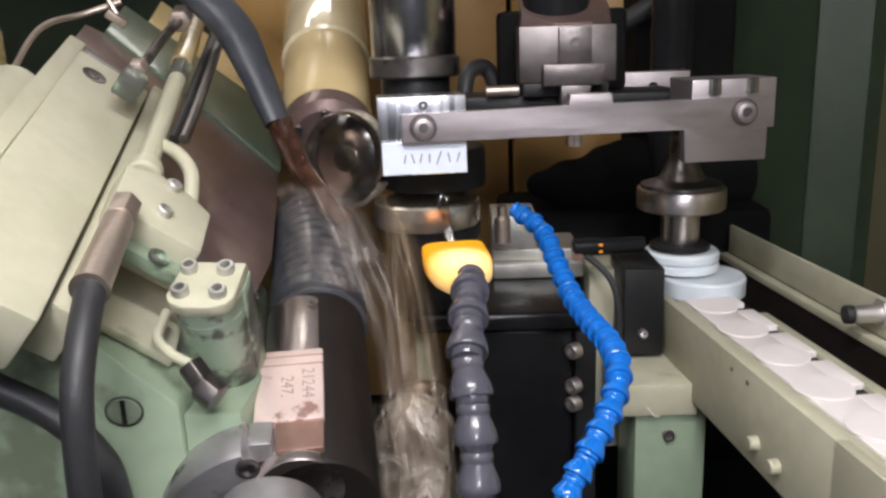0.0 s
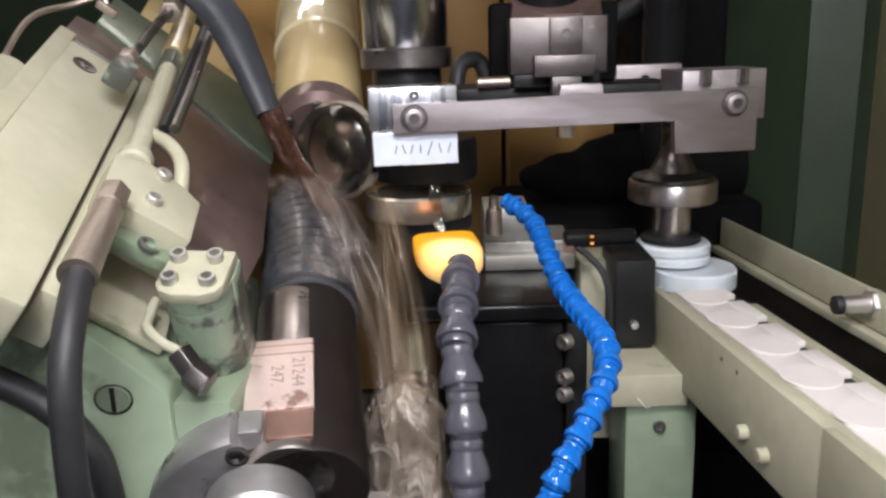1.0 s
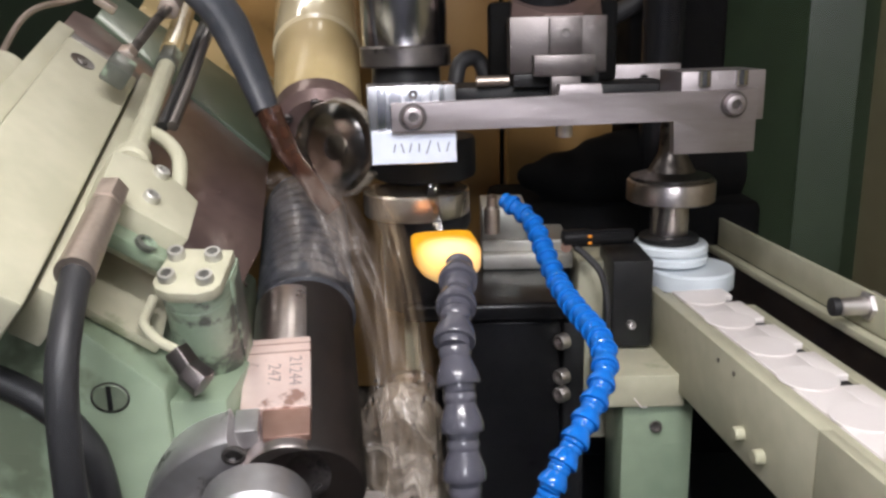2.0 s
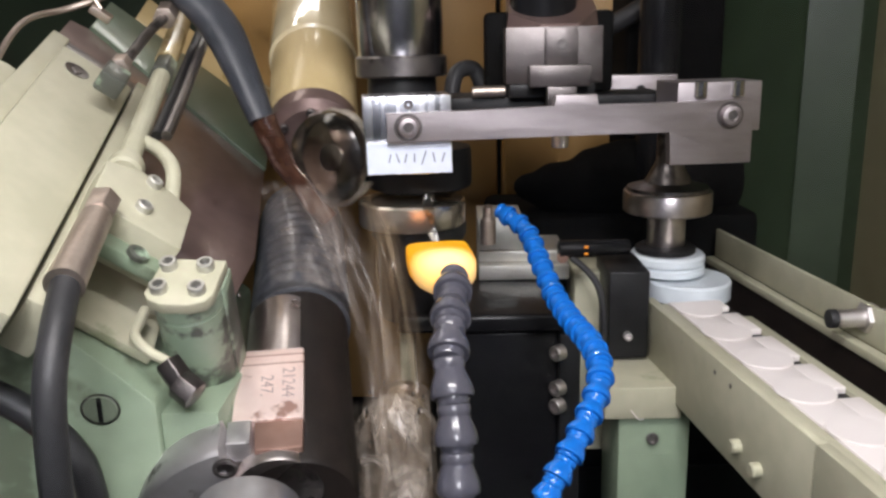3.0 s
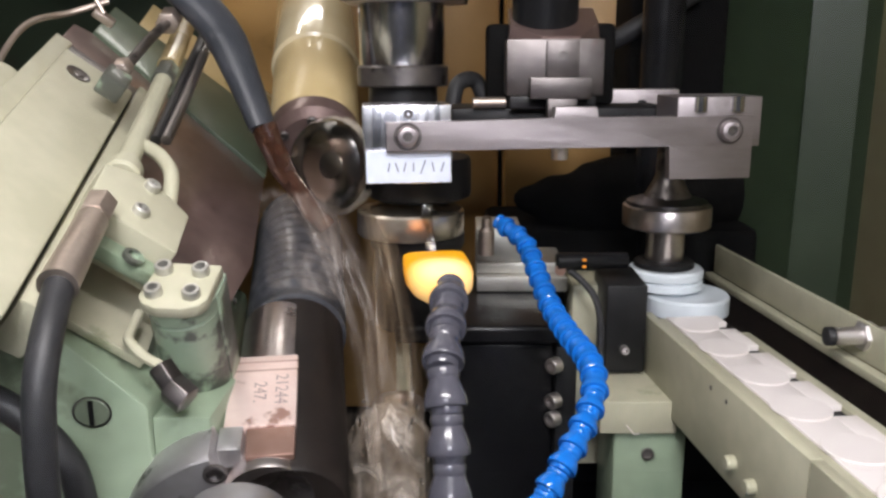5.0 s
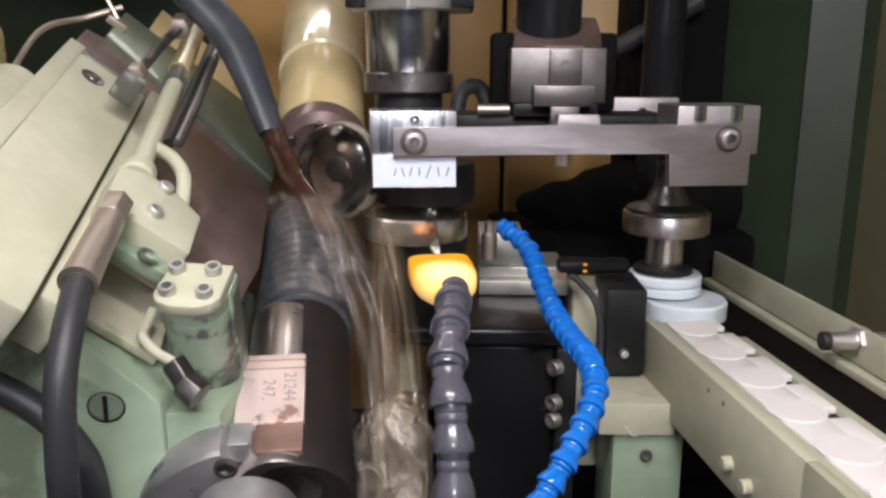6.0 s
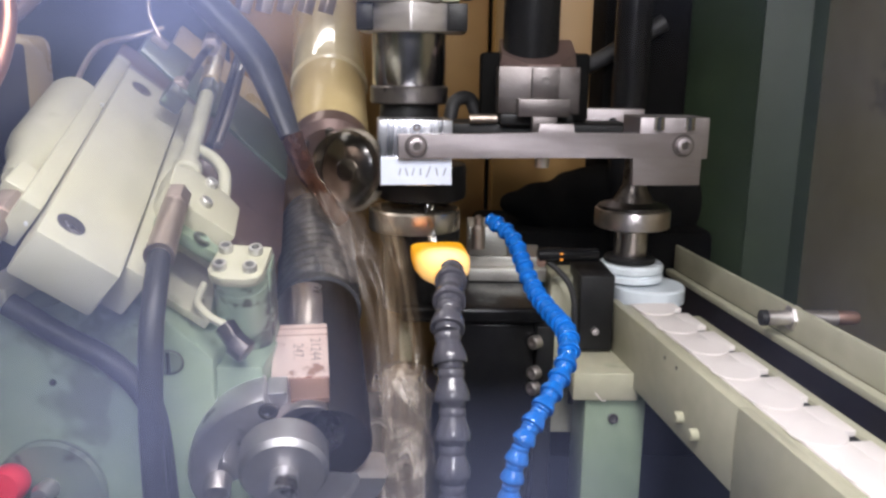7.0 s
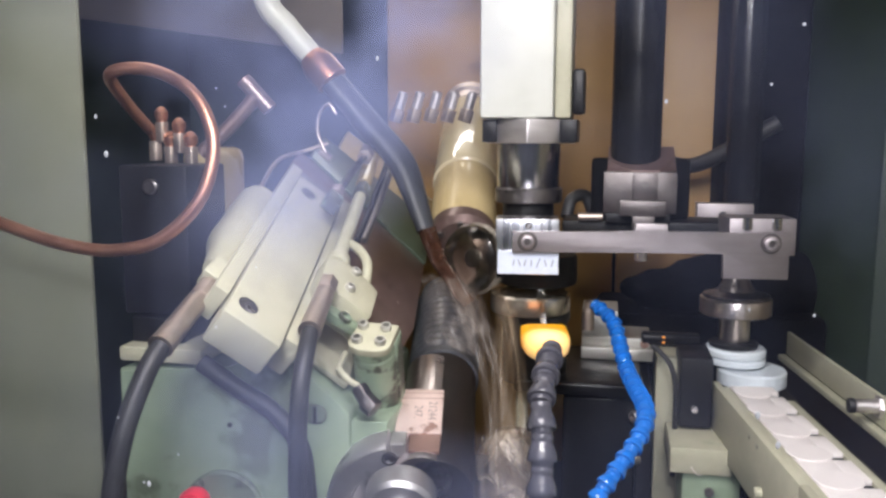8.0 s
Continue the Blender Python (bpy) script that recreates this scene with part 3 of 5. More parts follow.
part("port_plug", socket_screw(axis_of(sl(0.0425, 0.0742, 0.034), UP), 0.0060, 0.003), CHIPPED, mani)
part("collar_nut", turned(axis_of(Vector((-0.1700, 0.478, 1.3385)), ALONG), [(0.0090, 0), (0.0105, 0.002), (0.0105, 0.011), (0.0088, 0.016), (0.0066, 0.019)], 20), PALE, mani)
part("pipe", hose([(-0.1725, 0.488, 1.3412), (-0.1800, 0.540, 1.3600), (-0.1855, 0.580, 1.3750), (-0.1915, 0.620, 1.3895)], 0.0066, 14, 24), PALE, mani)
part("upper_pipe", hose([(-0.1960, 0.645, 1.3990), (-0.2010, 0.682, 1.4125), (-0.2124, 0.7511, 1.4381), (-0.218, 0.79, 1.452)], 0.0080, 14, 16), CREAM, mani, "cream coloured pipe end")
part("elbow_pipe", hose([(-0.1760, 0.525, 1.3530), (-0.1676, 0.5208, 1.3500), (-0.1578, 0.512, 1.3457), (-0.1480, 0.498, 1.3380), (-0.1455, 0.4865, 1.3262), (-0.1460, 0.482, 1.3200)], 0.0046, 12, 20), PALE, mani)
part("hex_nut", hexnut(axis_of((-0.1915, 0.618, 1.389), ALONG), 0.0086, 0.030), CHIPPED, mani)
# second line with its elbow
line = thing("steel_pipe_line", (-0.19, 0.56, 1.40), "thin grey steel hydraulic pipe with a hex elbow fitting", "pipe")
part("elbow", boxed(frame_of((-0.195, 0.535, 1.388), ALONG, UP), (-0.008, -0.012, -0.004), (0.008, 0.012, 0.010), 0.002), CHIPPED, line)
part("nut", hexnut(axis_of((-0.193, 0.547, 1.397), ALONG), 0.0065, 0.014), FERRULE, line)
part("pipe", hose([(-0.193, 0.56, 1.401), (-0.192, 0.60, 1.418), (-0.191, 0.64, 1.432), (-0.19, 0.70, 1.45)], 0.0035, 12, 20), DSTEEL, line)
part("end_nut", hexnut(axis_of((-0.1905, 0.635, 1.430), ALONG), 0.0085, 0.022), FERRULE, line)
line = thing("steel_pipe_line", (-0.15, 0.60, 1.40), "pair of dark steel pipes beside the slide", "pipe")
for k in (0, 1):
    part("pipe", hose([(-0.1645 + 0.0065 * k, 0.522, 1.3555), (-0.1662 + 0.0065 * k, 0.562, 1.3745), (-0.1718 + 0.0065 * k, 0.622, 1.399), (-0.1808 + 0.0065 * k, 0.70, 1.4275)], 0.0036, 10, 16), DSTEEL if k else BLACK, line)


def rubber_hose(at, a, b, pts, r, label, elbow=False):
    """A pressed ferrule from a to b with its hex end, and the hose below it."""
    h = thing("hydraulic_hose", at, label, "hose", "hydraulic hoses on the slide")
    a, b = Vector(a), Vector(b)
    d = (b - a).normalized()
    ln = (b - a).length
    part("hex_end", hexnut(axis_of(a - d * 0.018, d), r * 1.25, 0.018), FERRULE, h, "plated hex fitting")
    if elbow:
        part("elbow", boxed(frame_of(a - d * 0.022, d, UP), (-r * 1.5, -0.020, -r * 1.2), (r * 1.5, 0.003, r * 1.2), 0.002), PALE, h, "pale green painted elbow block")
    part("ferrule", turned(axis_of(a, d), [(r * 0.95, 0), (r * 1.18, 0.003), (r * 1.2, ln * 0.5), (r * 1.28, ln * 0.93), (r * 1.33, ln), (r * 0.8, ln)], 24), FERRULE, h, "pressed metal ferrule")
    part("tube", hose([b - d * 0.004, *pts], r, 16, 48), RUBBER, h)


rubber_hose((-0.145, 0.34, 1.25), (-0.1555, 0.405, 1.329), (-0.1465, 0.345, 1.311),
            [(-0.1430, 0.325, 1.2955), (-0.1418, 0.313, 1.2800), (-0.1425, 0.309, 1.2560), (-0.1450, 0.311, 1.2180), (-0.146, 0.314, 1.16), (-0.146, 0.316, 1.05)], 0.0066,
            "black rubber hydraulic hose with a plated ferrule")
rubber_hose((-0.24, 0.30, 1.25), (-0.238, 0.355, 1.330), (-0.240, 0.300, 1.306),
            [(-0.2425, 0.285, 1.292), (-0.249, 0.265, 1.255), (-0.254, 0.255, 1.21), (-0.258, 0.252, 1.15), (-0.26, 0.25, 1.05)], 0.0072,
            "black rubber hydraulic hose hanging in front of the casting", True)
low = thing("low_hose", (-0.20, 0.388, 1.24), "dull black hose running across the green casting", "hose")
part("tube", hose([(-0.256, 0.387, 1.270), (-0.225, 0.387, 1.250), (-0.197, 0.387, 1.234), (-0.176, 0.386, 1.212), (-0.168, 0.386, 1.185), (-0.164, 0.386, 1.10)], 0.0076, 14, 40), RUBBER, low)

# clamping cylinder with four screws
clamp = thing("clamping_cylinder", (-0.123, 0.43, 1.2215), "chipped green clamping cylinder with four socket screws", "cylinder")
CN = Vector((0.05, -0.42, 0.90)).normalized()
CF = frame_of((-0.1205, 0.4185, 1.2915), Vector((0, 1, 0)) + CN * 0.42, CN) @ Matrix.Scale(0.89, 4)
part("top_plate", slab(CF, [(-0.020, -0.012), (-0.0165, -0.018), (-0.008, -0.0215), (0.008, -0.0215), (0.0165, -0.018), (0.020, -0.012), (0.021, 0.019), (-0.017, 0.019)], -0.008, 0.0, 0.0012), PALE, clamp, "pale green top plate")
part("collar", turned(CF, [(0.0195, -0.018), (0.0205, -0.017), (0.0205, -0.0085), (0.0195, -0.008)], 36), CHIPPED, clamp)
part("barrel", turned(CF, [(0.0185, -0.098), (0.0202, -0.094), (0.0202, -0.0195), (0.0190, -0.018)], 36), CHIPPED, clamp)
part("back_block", boxed(CF, (-0.018, 0.002, -0.090), (0.0215, 0.022, -0.0085), 0.001), CHIPPED, clamp)
for x in (-0.0115, 0.0105):
    for y in (-0.010, 0.0105):
        cap_screw(CF @ Matrix.Translation((x, y, 0.0)), 0.0052, 0.0056, PAD, clamp)
fit = part("pipe_fitting", hexnut(axis_of((-0.1260, 0.3975, 1.2540), (0.55, -0.30, -0.65)), 0.0072, 0.0125), POST, clamp, "grey steel elbow fitting")
part("nut", hexnut(axis_of((-0.1195, 0.3925, 1.2450), (0.66, -0.22, -0.45)), 0.0082, 0.0115), POST, fit)
part("pipe", hose([(-0.147, 0.430, 1.272), (-0.1475, 0.418, 1.266), (-0.1450, 0.408, 1.264), (-0.136, 0.401, 1.2585), (-0.1255, 0.398, 1.2540)], 0.0027, 10, 20), PALE, clamp)

# ---- dressing spindle with bellows ----
SP = frame_of((-0.0871, 0.5424, 1.2131), ALONG)
spin = thing("grinding_spindle", (-0.087, 0.54, 1.18), "steel grinding spindle with rubber bellows and flange", "spindle")
# added dark tube: stands for the shaft's shaded right side
part("shaft_shade_tube", turned(axis_of(SP @ Vector((0, -0.15, 0)), ALONG), [(0.0312, 0), (0.0325, 0.002), (0.0325, 0.165), (0.031, 0.167)], 64), GUTTER, spin, "black-brown tube added for the shaft's shaded side")
part("shaft", turned(axis_of(SP @ Vector((-0.0095, -0.15, 0.0115)), ALONG), [(0.0232, 0), (0.024, 0.002), (0.024, 0.150), (0.0232, 0.152)], 64), SHAFT, spin)
bl = [(0.0335, 0.0), (0.0352, 0.001), (0.0352, 0.006), (0.0338, 0.008)]
for k in range(11):
    z = 0.016 + 0.0125 * k
    bl += [(0.0335, z), (0.0352, z + 0.0045), (0.0352, z + 0.0075), (0.0335, z + 0.012)]
bl += [(0.033, 0.165), (0.025, 0.168)]
part("bellows", turned(axis_of(SP @ Vector((0, 0.008, 0)), ALONG), bl, 56), BELLOW, spin, "dusty dark rubber bellows")
blk = part("stamped_block", boxed(SP, (-0.0335, -0.122, 0.002), (0.0050, -0.060, 0.0372), 0.0012), PINK, spin, "coppery worn steel block with handwritten numbers")
part("chamfer", slab(SP, [(-0.0205, -0.1440), (0.0045, -0.1440), (0.0048, -0.1222), (-0.0215, -0.1222)], 0.027, 0.0364, 0.001), PINKDK, blk)
for y in (-0.0665, -0.0745):
    part("groove", boxed(SP, (-0.0337, y - 0.0004, 0.0200), (0.0052, y + 0.0004, 0.0374), 0), PINKDK, blk)
writing("writing", "21244", 0.0105, SP @ pose(-0.0040, -0.092, 0.0373, 0, 0, -90), PENCIL, blk)
writing("writing", "247.", 0.0105, SP @ pose(-0.0160, -0.094, 0.0373, 0, 0, -90), PENCIL, blk)
FL = frame_of((-0.088, 0.404, 1.153), (0.044, -0.286, 0.957), -ALONG)
# left open at the right, where the flange lies in shadow
fl = part("flange", lathe_open(FL, [(0.016, -0.020), (0.064, -0.020), (0.066, -0.018), (0.066, 0.002), (0.064, 0.005), (0.047, 0.006), (0.045, 0.002), (0.016, 0.002)], 103, 350, 90), FLANGE, spin, "large turned steel flange")
# dark disc added in place of the flange's shaded part
part("hub_face", turned(FL @ pose(0, 0, -0.019), [(0.046, 0), (0.0475, 0.002), (0.0475, 0.010), (0.046, 0.012), (0, 0.012)], 48), DSTEEL, fl, "dark disc filling the flange's open side")
part("clamp_lug", boxed(SP, (-0.0350, -0.141, 0.006), (-0.0225, -0.1235, 0.0395), 0.001), FLANGE, fl)
part("bolt_hole", turned(FL @ pose(-0.012, 0.0545, 0.0056), [(0.0062, 0), (0.0062, 0.0016), (0.0045, 0.0018), (0.0042, 0.0), (0, 0)], 20), DSTEEL, fl)
part("bolt", socket_screw(axis_of((-0.133, 0.392, 1.150), -ALONG), 0.0085, 0.014), STEEL, fl, "bright bolt head")
part("nose", turned(axis_of((-0.088, 0.385, 1.174), -ALONG), [(0.028, 0), (0.028, 0.018), (0.025, 0.022), (0.009, 0.022), (0.009, 0.04), (0, 0.041)], 40), FLANGE, fl)

# ---- cream spindle body and grinding wheel behind ----
cb = thing("wheel_head", (-0.10, 0.72, 1.30), "cream painted round wheel head with a steel front ring", "wheel head")
o = Vector((-0.096, 0.700, 1.333))
HEAD = Vector((-0.11, 0.84, 0.53)).normalized()
part("barrel", turned(axis_of(o + HEAD * 0.018, HEAD), [(0.036, 0), (0.0385, 0.004), (0.0385, 0.092), (0.0375, 0.095)], 56), CREAM, cb)
part("rear_barrel", turned(axis_of(o + HEAD * 0.111, HEAD), [(0.0385, 0), (0.0412, 0.0025), (0.0412, 0.150), (0.0395, 0.154)], 56), IVORY, cb, "glossy ivory rear barrel")
part("end_rings", turned(axis_of(o + HEAD * 0.2655, HEAD), [(0.034, 0), (0.040, 0.001), (0.040, 0.012), (0.035, 0.014), (0.035, 0.026), (0.039, 0.028), (0.039, 0.040), (0.030, 0.042), (0, 0.042)], 48), FERRULE, cb, "plated end rings")
ring = part("front_ring", turned(axis_of(o, HEAD), [(0.022, -0.002), (0.030, -0.002), (0.0375, 0.004), (0.0385, 0.008), (0.0385, 0.017), (0.034, 0.018)], 48), BROWN, cb, "brown oily steel ring")
for k in range(6):
    q = axis_of(o, HEAD) @ Vector((0.0275 * math.cos(k * 1.0472 + 0.5), 0.0275 * math.sin(k * 1.0472 + 0.5), -0.002))
    part("screw", socket_screw(axis_of(q, -HEAD), 0.0042, 0.003), DSTEEL, ring)
wh = thing("abrasive_disc", (-0.07, 0.655, 1.30), "dark wet grinding wheel under flowing oil", "wheel")
part("disc", turned(axis_of((-0.0705, 0.655, 1.322), (-0.45, -0.84, 0.1)), [(0.008, 0.006), (0.012, 0.008), (0.030, 0.008), (0.033, 0.004), (0.033, -0.010), (0.012, -0.012)], 44), BLACKGLOSS, wh)
part("hub", turned(axis_of((-0.0705, 0.655, 1.322), (-0.45, -0.84, 0.1)), [(0.010, 0.006), (0.0105, 0.010), (0.008, 0.011), (0, 0.011)], 26), DSTEEL, wh)
part("oil_dome", turned(axis_of((-0.0705, 0.655, 1.322), (-0.45, -0.84, 0.1)), [(0.036, 0.0085), (0.0365, 0.012), (0.034, 0.018), (0.026, 0.023), (0.014, 0.0255), (0, 0.026)], 48), CLEAROIL, wh, "clear bulge of oil over the wheel")
rg = [(0.0345 + 0.0045 * math.cos(k * math.pi / 6), 0.002 + 0.006 * math.sin(k * math.pi / 6)) for k in range(12)]
film = lathe_open(axis_of((-0.0705, 0.653, 1.322), (-0.45, -0.84, 0.1)), rg, 20, 330, 60)
for v in film.verts:
    v.co += Vector((noise.noise(v.co * 120), noise.noise(v.co * 120 + Vector((4, 0, 0))), noise.noise(v.co * 120 + Vector((0, 9, 0))))) * 0.0022
part("thrown_oil", film, OILRIM, wh, "clear ring of oil thrown off the wheel")

# ---- loading arm ----
ARM = frame_of((-0.009, 0.5655, 1.353), (-0.1016, 0.9948, 0))
arm = thing("loading_arm", (0.10, 0.58, 1.34), "satin steel loading arm bar bolted to two end blocks", "arm")
bar = part("bar", slab(ARM @ pose(0, 0, 0, 90), [(-0.0145, -0.0105), (0.1828, -0.0085), (0.1828, -0.0325), (0.2420, -0.0325), (0.2420, 0.0118), (0.1305, 0.0105), (0.1305, 0.0185), (0.101, 0.0185), (0.101, 0.0105), (-0.0145, 0.0095)], -0.008, 0.0, 0.0007), BAR, arm)


def button_bolt(x, z):
    b = part("bolt", turned(axis_of(ARM @ Vector((x, 0, z)), ARM.to_3x3() @ Vector((0, -1, 0))), [(0.0078, -0.001), (0.0078, 0.0022), (0.0066, 0.0048), (0.0045, 0.0056), (0.0036, 0.0056), (0.0032, 0.003), (0, 0.0028)], 24), BAR, arm, "button head bolt")
    # dark disc painted as the shade inside the socket
    part("socket", turned(axis_of(ARM @ Vector((x, 0, z)), ARM.to_3x3() @ Vector((0, -1, 0))), [(0.0033, 0.003), (0.0033, 0.0036), (0, 0.0036)], 6), DSTEEL, b, "dark disc for the shade in the hexagon socket")
    part("washer", turned(axis_of(ARM @ Vector((x, 0, z)), ARM.to_3x3() @ Vector((0, -1, 0))), [(0.0095, -0.0005), (0.0095, 0.0006), (0, 0.0006)], 28), POST, b)


button_bolt(0.0, 0.0)
button_bolt(0.2248, 0.0012)
cb = thing("clamp_block", ARM @ Vector((0, 0.02, -0.03)), "bright milled steel block with a white paper label", "block", "end blocks of the loading arm")
part("block", boxed(ARM, (-0.0305, 0.0085, -0.009), (0.0305, 0.050, 0.0205), 0.0008), BRIGHT, cb)
part("lower_block", boxed(ARM, (-0.0295, 0.0065, -0.0330), (0.0305, 0.048, -0.0095), 0.0006), BRIGHT, cb)
lab = part("label", boxed(ARM, (-0.0285, 0.0058, -0.0322), (0.0297, 0.0063, -0.0100), 0), PAPER, cb, "white paper label with a handwritten mark")
bm = bmesh.new()
for k, (x, h, t) in enumerate(((-0.016, 0.006, 0.2), (-0.0105, 0.007, -0.3), (-0.005, 0.0065, 0.25), (0.001, 0.006, 0.0), (0.0075, 0.010, 0.35), (0.0145, 0.007, -0.2), (0.021, 0.007, 0.3))):
    m = ARM @ pose(x + 0.003, 0.0055, -0.0215, 0, math.degrees(t), 0)
    box(bm, m, (-0.0004, 0, -h / 2), (0.0004, 0.0002, h / 2), 0)
part("writing", bm, INK, lab)
part("set_screw", turned(axis_of(ARM @ Vector((0.001, 0.0085, 0.0145)), ARM.to_3x3() @ Vector((0, -1, 0))), [(0.0032, -0.001), (0.0032, 0.0003), (0.002, 0.0004), (0, -0.0005)], 14), DSTEEL, cb)
cb = thing("clamp_block", ARM @ Vector((0.226, 0.02, -0.03)), "machined steel end block of the loading arm", "block", "end blocks of the loading arm")
part("block", boxed(ARM, (0.1870, 0.0005, -0.010), (0.2472, 0.045, 0.0245), 0.0008), BAR, cb)
for x in (0.203, 0.2295):
    part("slot", turned(axis_of(ARM @ Vector((x, 0.0004, 0.0185)), (0, 0, 1)), [(0.0045, -0.004), (0.0045, 0.0062), (0, 0.0062)], 16), CHROME, cb)

# ---- work spindle on the left with its tool holder ----
SX, SY = -0.0185, 0.668
ws = thing("work_spindle", (SX, SY, 1.38), "upright work spindle with a chromed sleeve and collar", "spindle")
part("sleeve", turned(axis_of((SX, SY, 1.398), (0, 0, 1)), [(0.0330, 0), (0.0335, 0.001), (0.0335, 0.052), (0.032, 0.053)], 48), CHROME, ws, "chromed sleeve")
part("collar", turned(axis_of((SX, SY, 1.383), (0, 0, 1)), [(0.0345, 0), (0.0358, 0.0015), (0.0358, 0.0145), (0.0345, 0.016)], 48), DSTEEL, ws)
part("neck", turned(axis_of((SX, SY, 1.330), (0, 0, 1)), [(0.028, 0), (0.028, 0.02), (0.027, 0.053)], 40), BLACK, ws, "black neck")
part("chuck", turned(axis_of((-0.006, 0.660, 1.2945), (0, 0, 1)), [(0.034, 0), (0.0405, 0.003), (0.0415, 0.006), (0.0415, 0.030), (0.040, 0.034), (0, 0.035)], 48), BLACK, ws, "black magnetic chuck")
part("nut", hexnut(axis_of((SX + 0.003, SY, 1.4455), (0, 0, 1)) @ pose(0, 0, 0, 0, 0, 30), 0.0530, 0.0245, 0.0015), STEEL, ws, "large steel nut")
part("nut_flank", boxed(ID, (SX - 0.0445, SY - 0.040, 1.4465), (SX - 0.030, SY + 0.04, 1.4695), 0.001), BLACK, ws)
part("nut_flank", boxed(ID, (SX + 0.034, SY - 0.040, 1.4465), (SX + 0.0515, SY + 0.04, 1.4695), 0.001), BLACK, ws)
hs = part("housing", boxed(ID, (SX - 0.046, SY - 0.050, 1.4705), (SX + 0.028, SY + 0.04, 1.72), 0.004), WPAINT, ws, "off-white painted housing")
part("side_cover", boxed(ID, (SX + 0.0285, SY - 0.040, 1.4705), (SX + 0.045, SY + 0.03, 1.70), 0.003), PALE, hs)
part("cable_clip", boxed(ID, (SX + 0.0455, SY - 0.030, 1.475), (SX + 0.058, SY + 0.01, 1.52), 0.003), BLACK, hs)
wp = thing("workpiece_ring", (-0.006, 0.635, 1.272), "wet polished steel ring on the work support", "ring")
part("ring", turned(axis_of((-0.012, 0.638, 1.271), (0, 0, 1)), [(0.030, 0.0), (0.0405, 0.0005), (0.0415, 0.002), (0.0415, 0.0185), (0.040, 0.020), (0.031, 0.020), (0.030, 0.019)], 56), WETRING, wp)
part("support", turned(axis_of((-0.007, 0.640, 1.197), (0, 0, 1)), [(0.034, 0), (0.034, 0.06), (0.037, 0.066), (0.037, 0.0745)], 40), BLACK, wp, "black support")

# ---- tee and holder behind the bar ----
hold = thing("tool_post", (0.097, 0.65, 1.37), "grey steel tool post under a glossy black column", "tool post")
part("post", slab(axis_of((0.097, 0.652, 1.377), (0, 0, 1)), [(-0.0345, -0.004), (-0.0115, -0.027), (0.018, -0.027), (0.0365, 0.000), (0.0365, 0.03), (-0.0345, 0.03)], 0, 0.0405, 0.0010), POST, hold)
part("wing", boxed(ID, (0.0630, 0.6195, 1.3675), (0.0960, 0.660, 1.3768), 0.001), BLACK, hold, "black clamping wing")
part("wing", boxed(ID, (0.1010, 0.6195, 1.3675), (0.1260, 0.660, 1.3768), 0.001), BLACK, hold, "black clamping wing")
# block added to darken where post and ochre column fall into shade
part("flank", boxed(ID, (0.0475, 0.668, 1.3675), (0.1480, 0.70, 1.4300), 0.004), MATTE, hold, "black block in place of the shade behind the post")
bm = bmesh.new()
lo = [bm.verts.new((0.097 + x, 0.652 + y, 1.4177)) for x, y in ((-0.0335, -0.0035), (-0.011, -0.026), (0.0175, -0.026), (0.0355, 0.000), (0.0355, 0.029), (-0.0335, 0.029))]
hi = [bm.verts.new((0.097 + x * 0.96, 0.652 + y, 1.4186 + (y + 0.027) * 0.42)) for x, y in ((-0.0335, -0.003), (-0.011, -0.025), (0.0175, -0.025), (0.0355, 0.0005), (0.0355, 0.029), (-0.0335, 0.029))]
bm.faces.new(lo[::-1])
bm.faces.new(hi)
for k in range(6):
    bm.faces.new((lo[k], lo[(k + 1) % 6], hi[(k + 1) % 6], hi[k]))
part("post_top", bm, BROWN, hold, "brownish slanted top face")
key = part("key_block", boxed(ID, (0.0890, 0.617, 1.3905), (0.1125, 0.6245, 1.4165), 0.0008), POST, hold)
part("key_hole", turned(axis_of((0.1005, 0.6168, 1.4055), (0, -1, 0)), [(0.0038, -0.001), (0.0038, 0.0004), (0.0028, 0.0005), (0, -0.0005)], 16), DSTEEL, key)
tee = part("tee", boxed(ID, (0.0765, 0.604, 1.3755), (0.1205, 0.6165, 1.3905), 0.0008), POST, hold)
part("tee_foot", boxed(ID, (0.089, 0.603, 1.362), (0.110, 0.6155, 1.3755), 0.0006), POST, tee)
part("column", turned(axis_of((0.092, 0.664, 1.4240), (0, 0, 1)), [(0.0245, 0), (0.0255, 0.001), (0.0255, 0.30), (0.024, 0.302)], 36), BLACKGLOSS, hold, "glossy black column")
part("stud", turned(axis_of((0.098, 0.60, 1.333), (0, 0, 1)), [(0.0055, 0), (0.006, 0.001), (0.006, 0.012), (0.005, 0.013)], 18), STEEL, hold)
base = part("cross_bar", boxed(ID, (0.020, 0.632, 1.352), (0.185, 0.70, 1.3675), 0.002), BLACK, hold, "black cross bar")
part("pipe_stub", turned(axis_of((0.048, 0.628, 1.372), (1, 0.1, 0)), [(0.004, -0.012), (0.0042, 0.012), (0.003, 0.013)], 16), FERRULE, base)

# ---- pressing spindle on the right with the white discs ----
PX, PY = 0.2035, 0.702
ps = thing("pressing_spindle", (PX, PY, 1.24), "dark pressing spindle with a steel ring over the chute", "spindle")
part("cone", turned(axis_of((PX, PY, 1.282), (0, 0, 1)), [(0.0345, 0), (0.0340, 0.003), (0.020, 0.007), (0.015, 0.016), (0.011, 0.024), (0.010, 0.05)], 36), DSTEEL, ps)
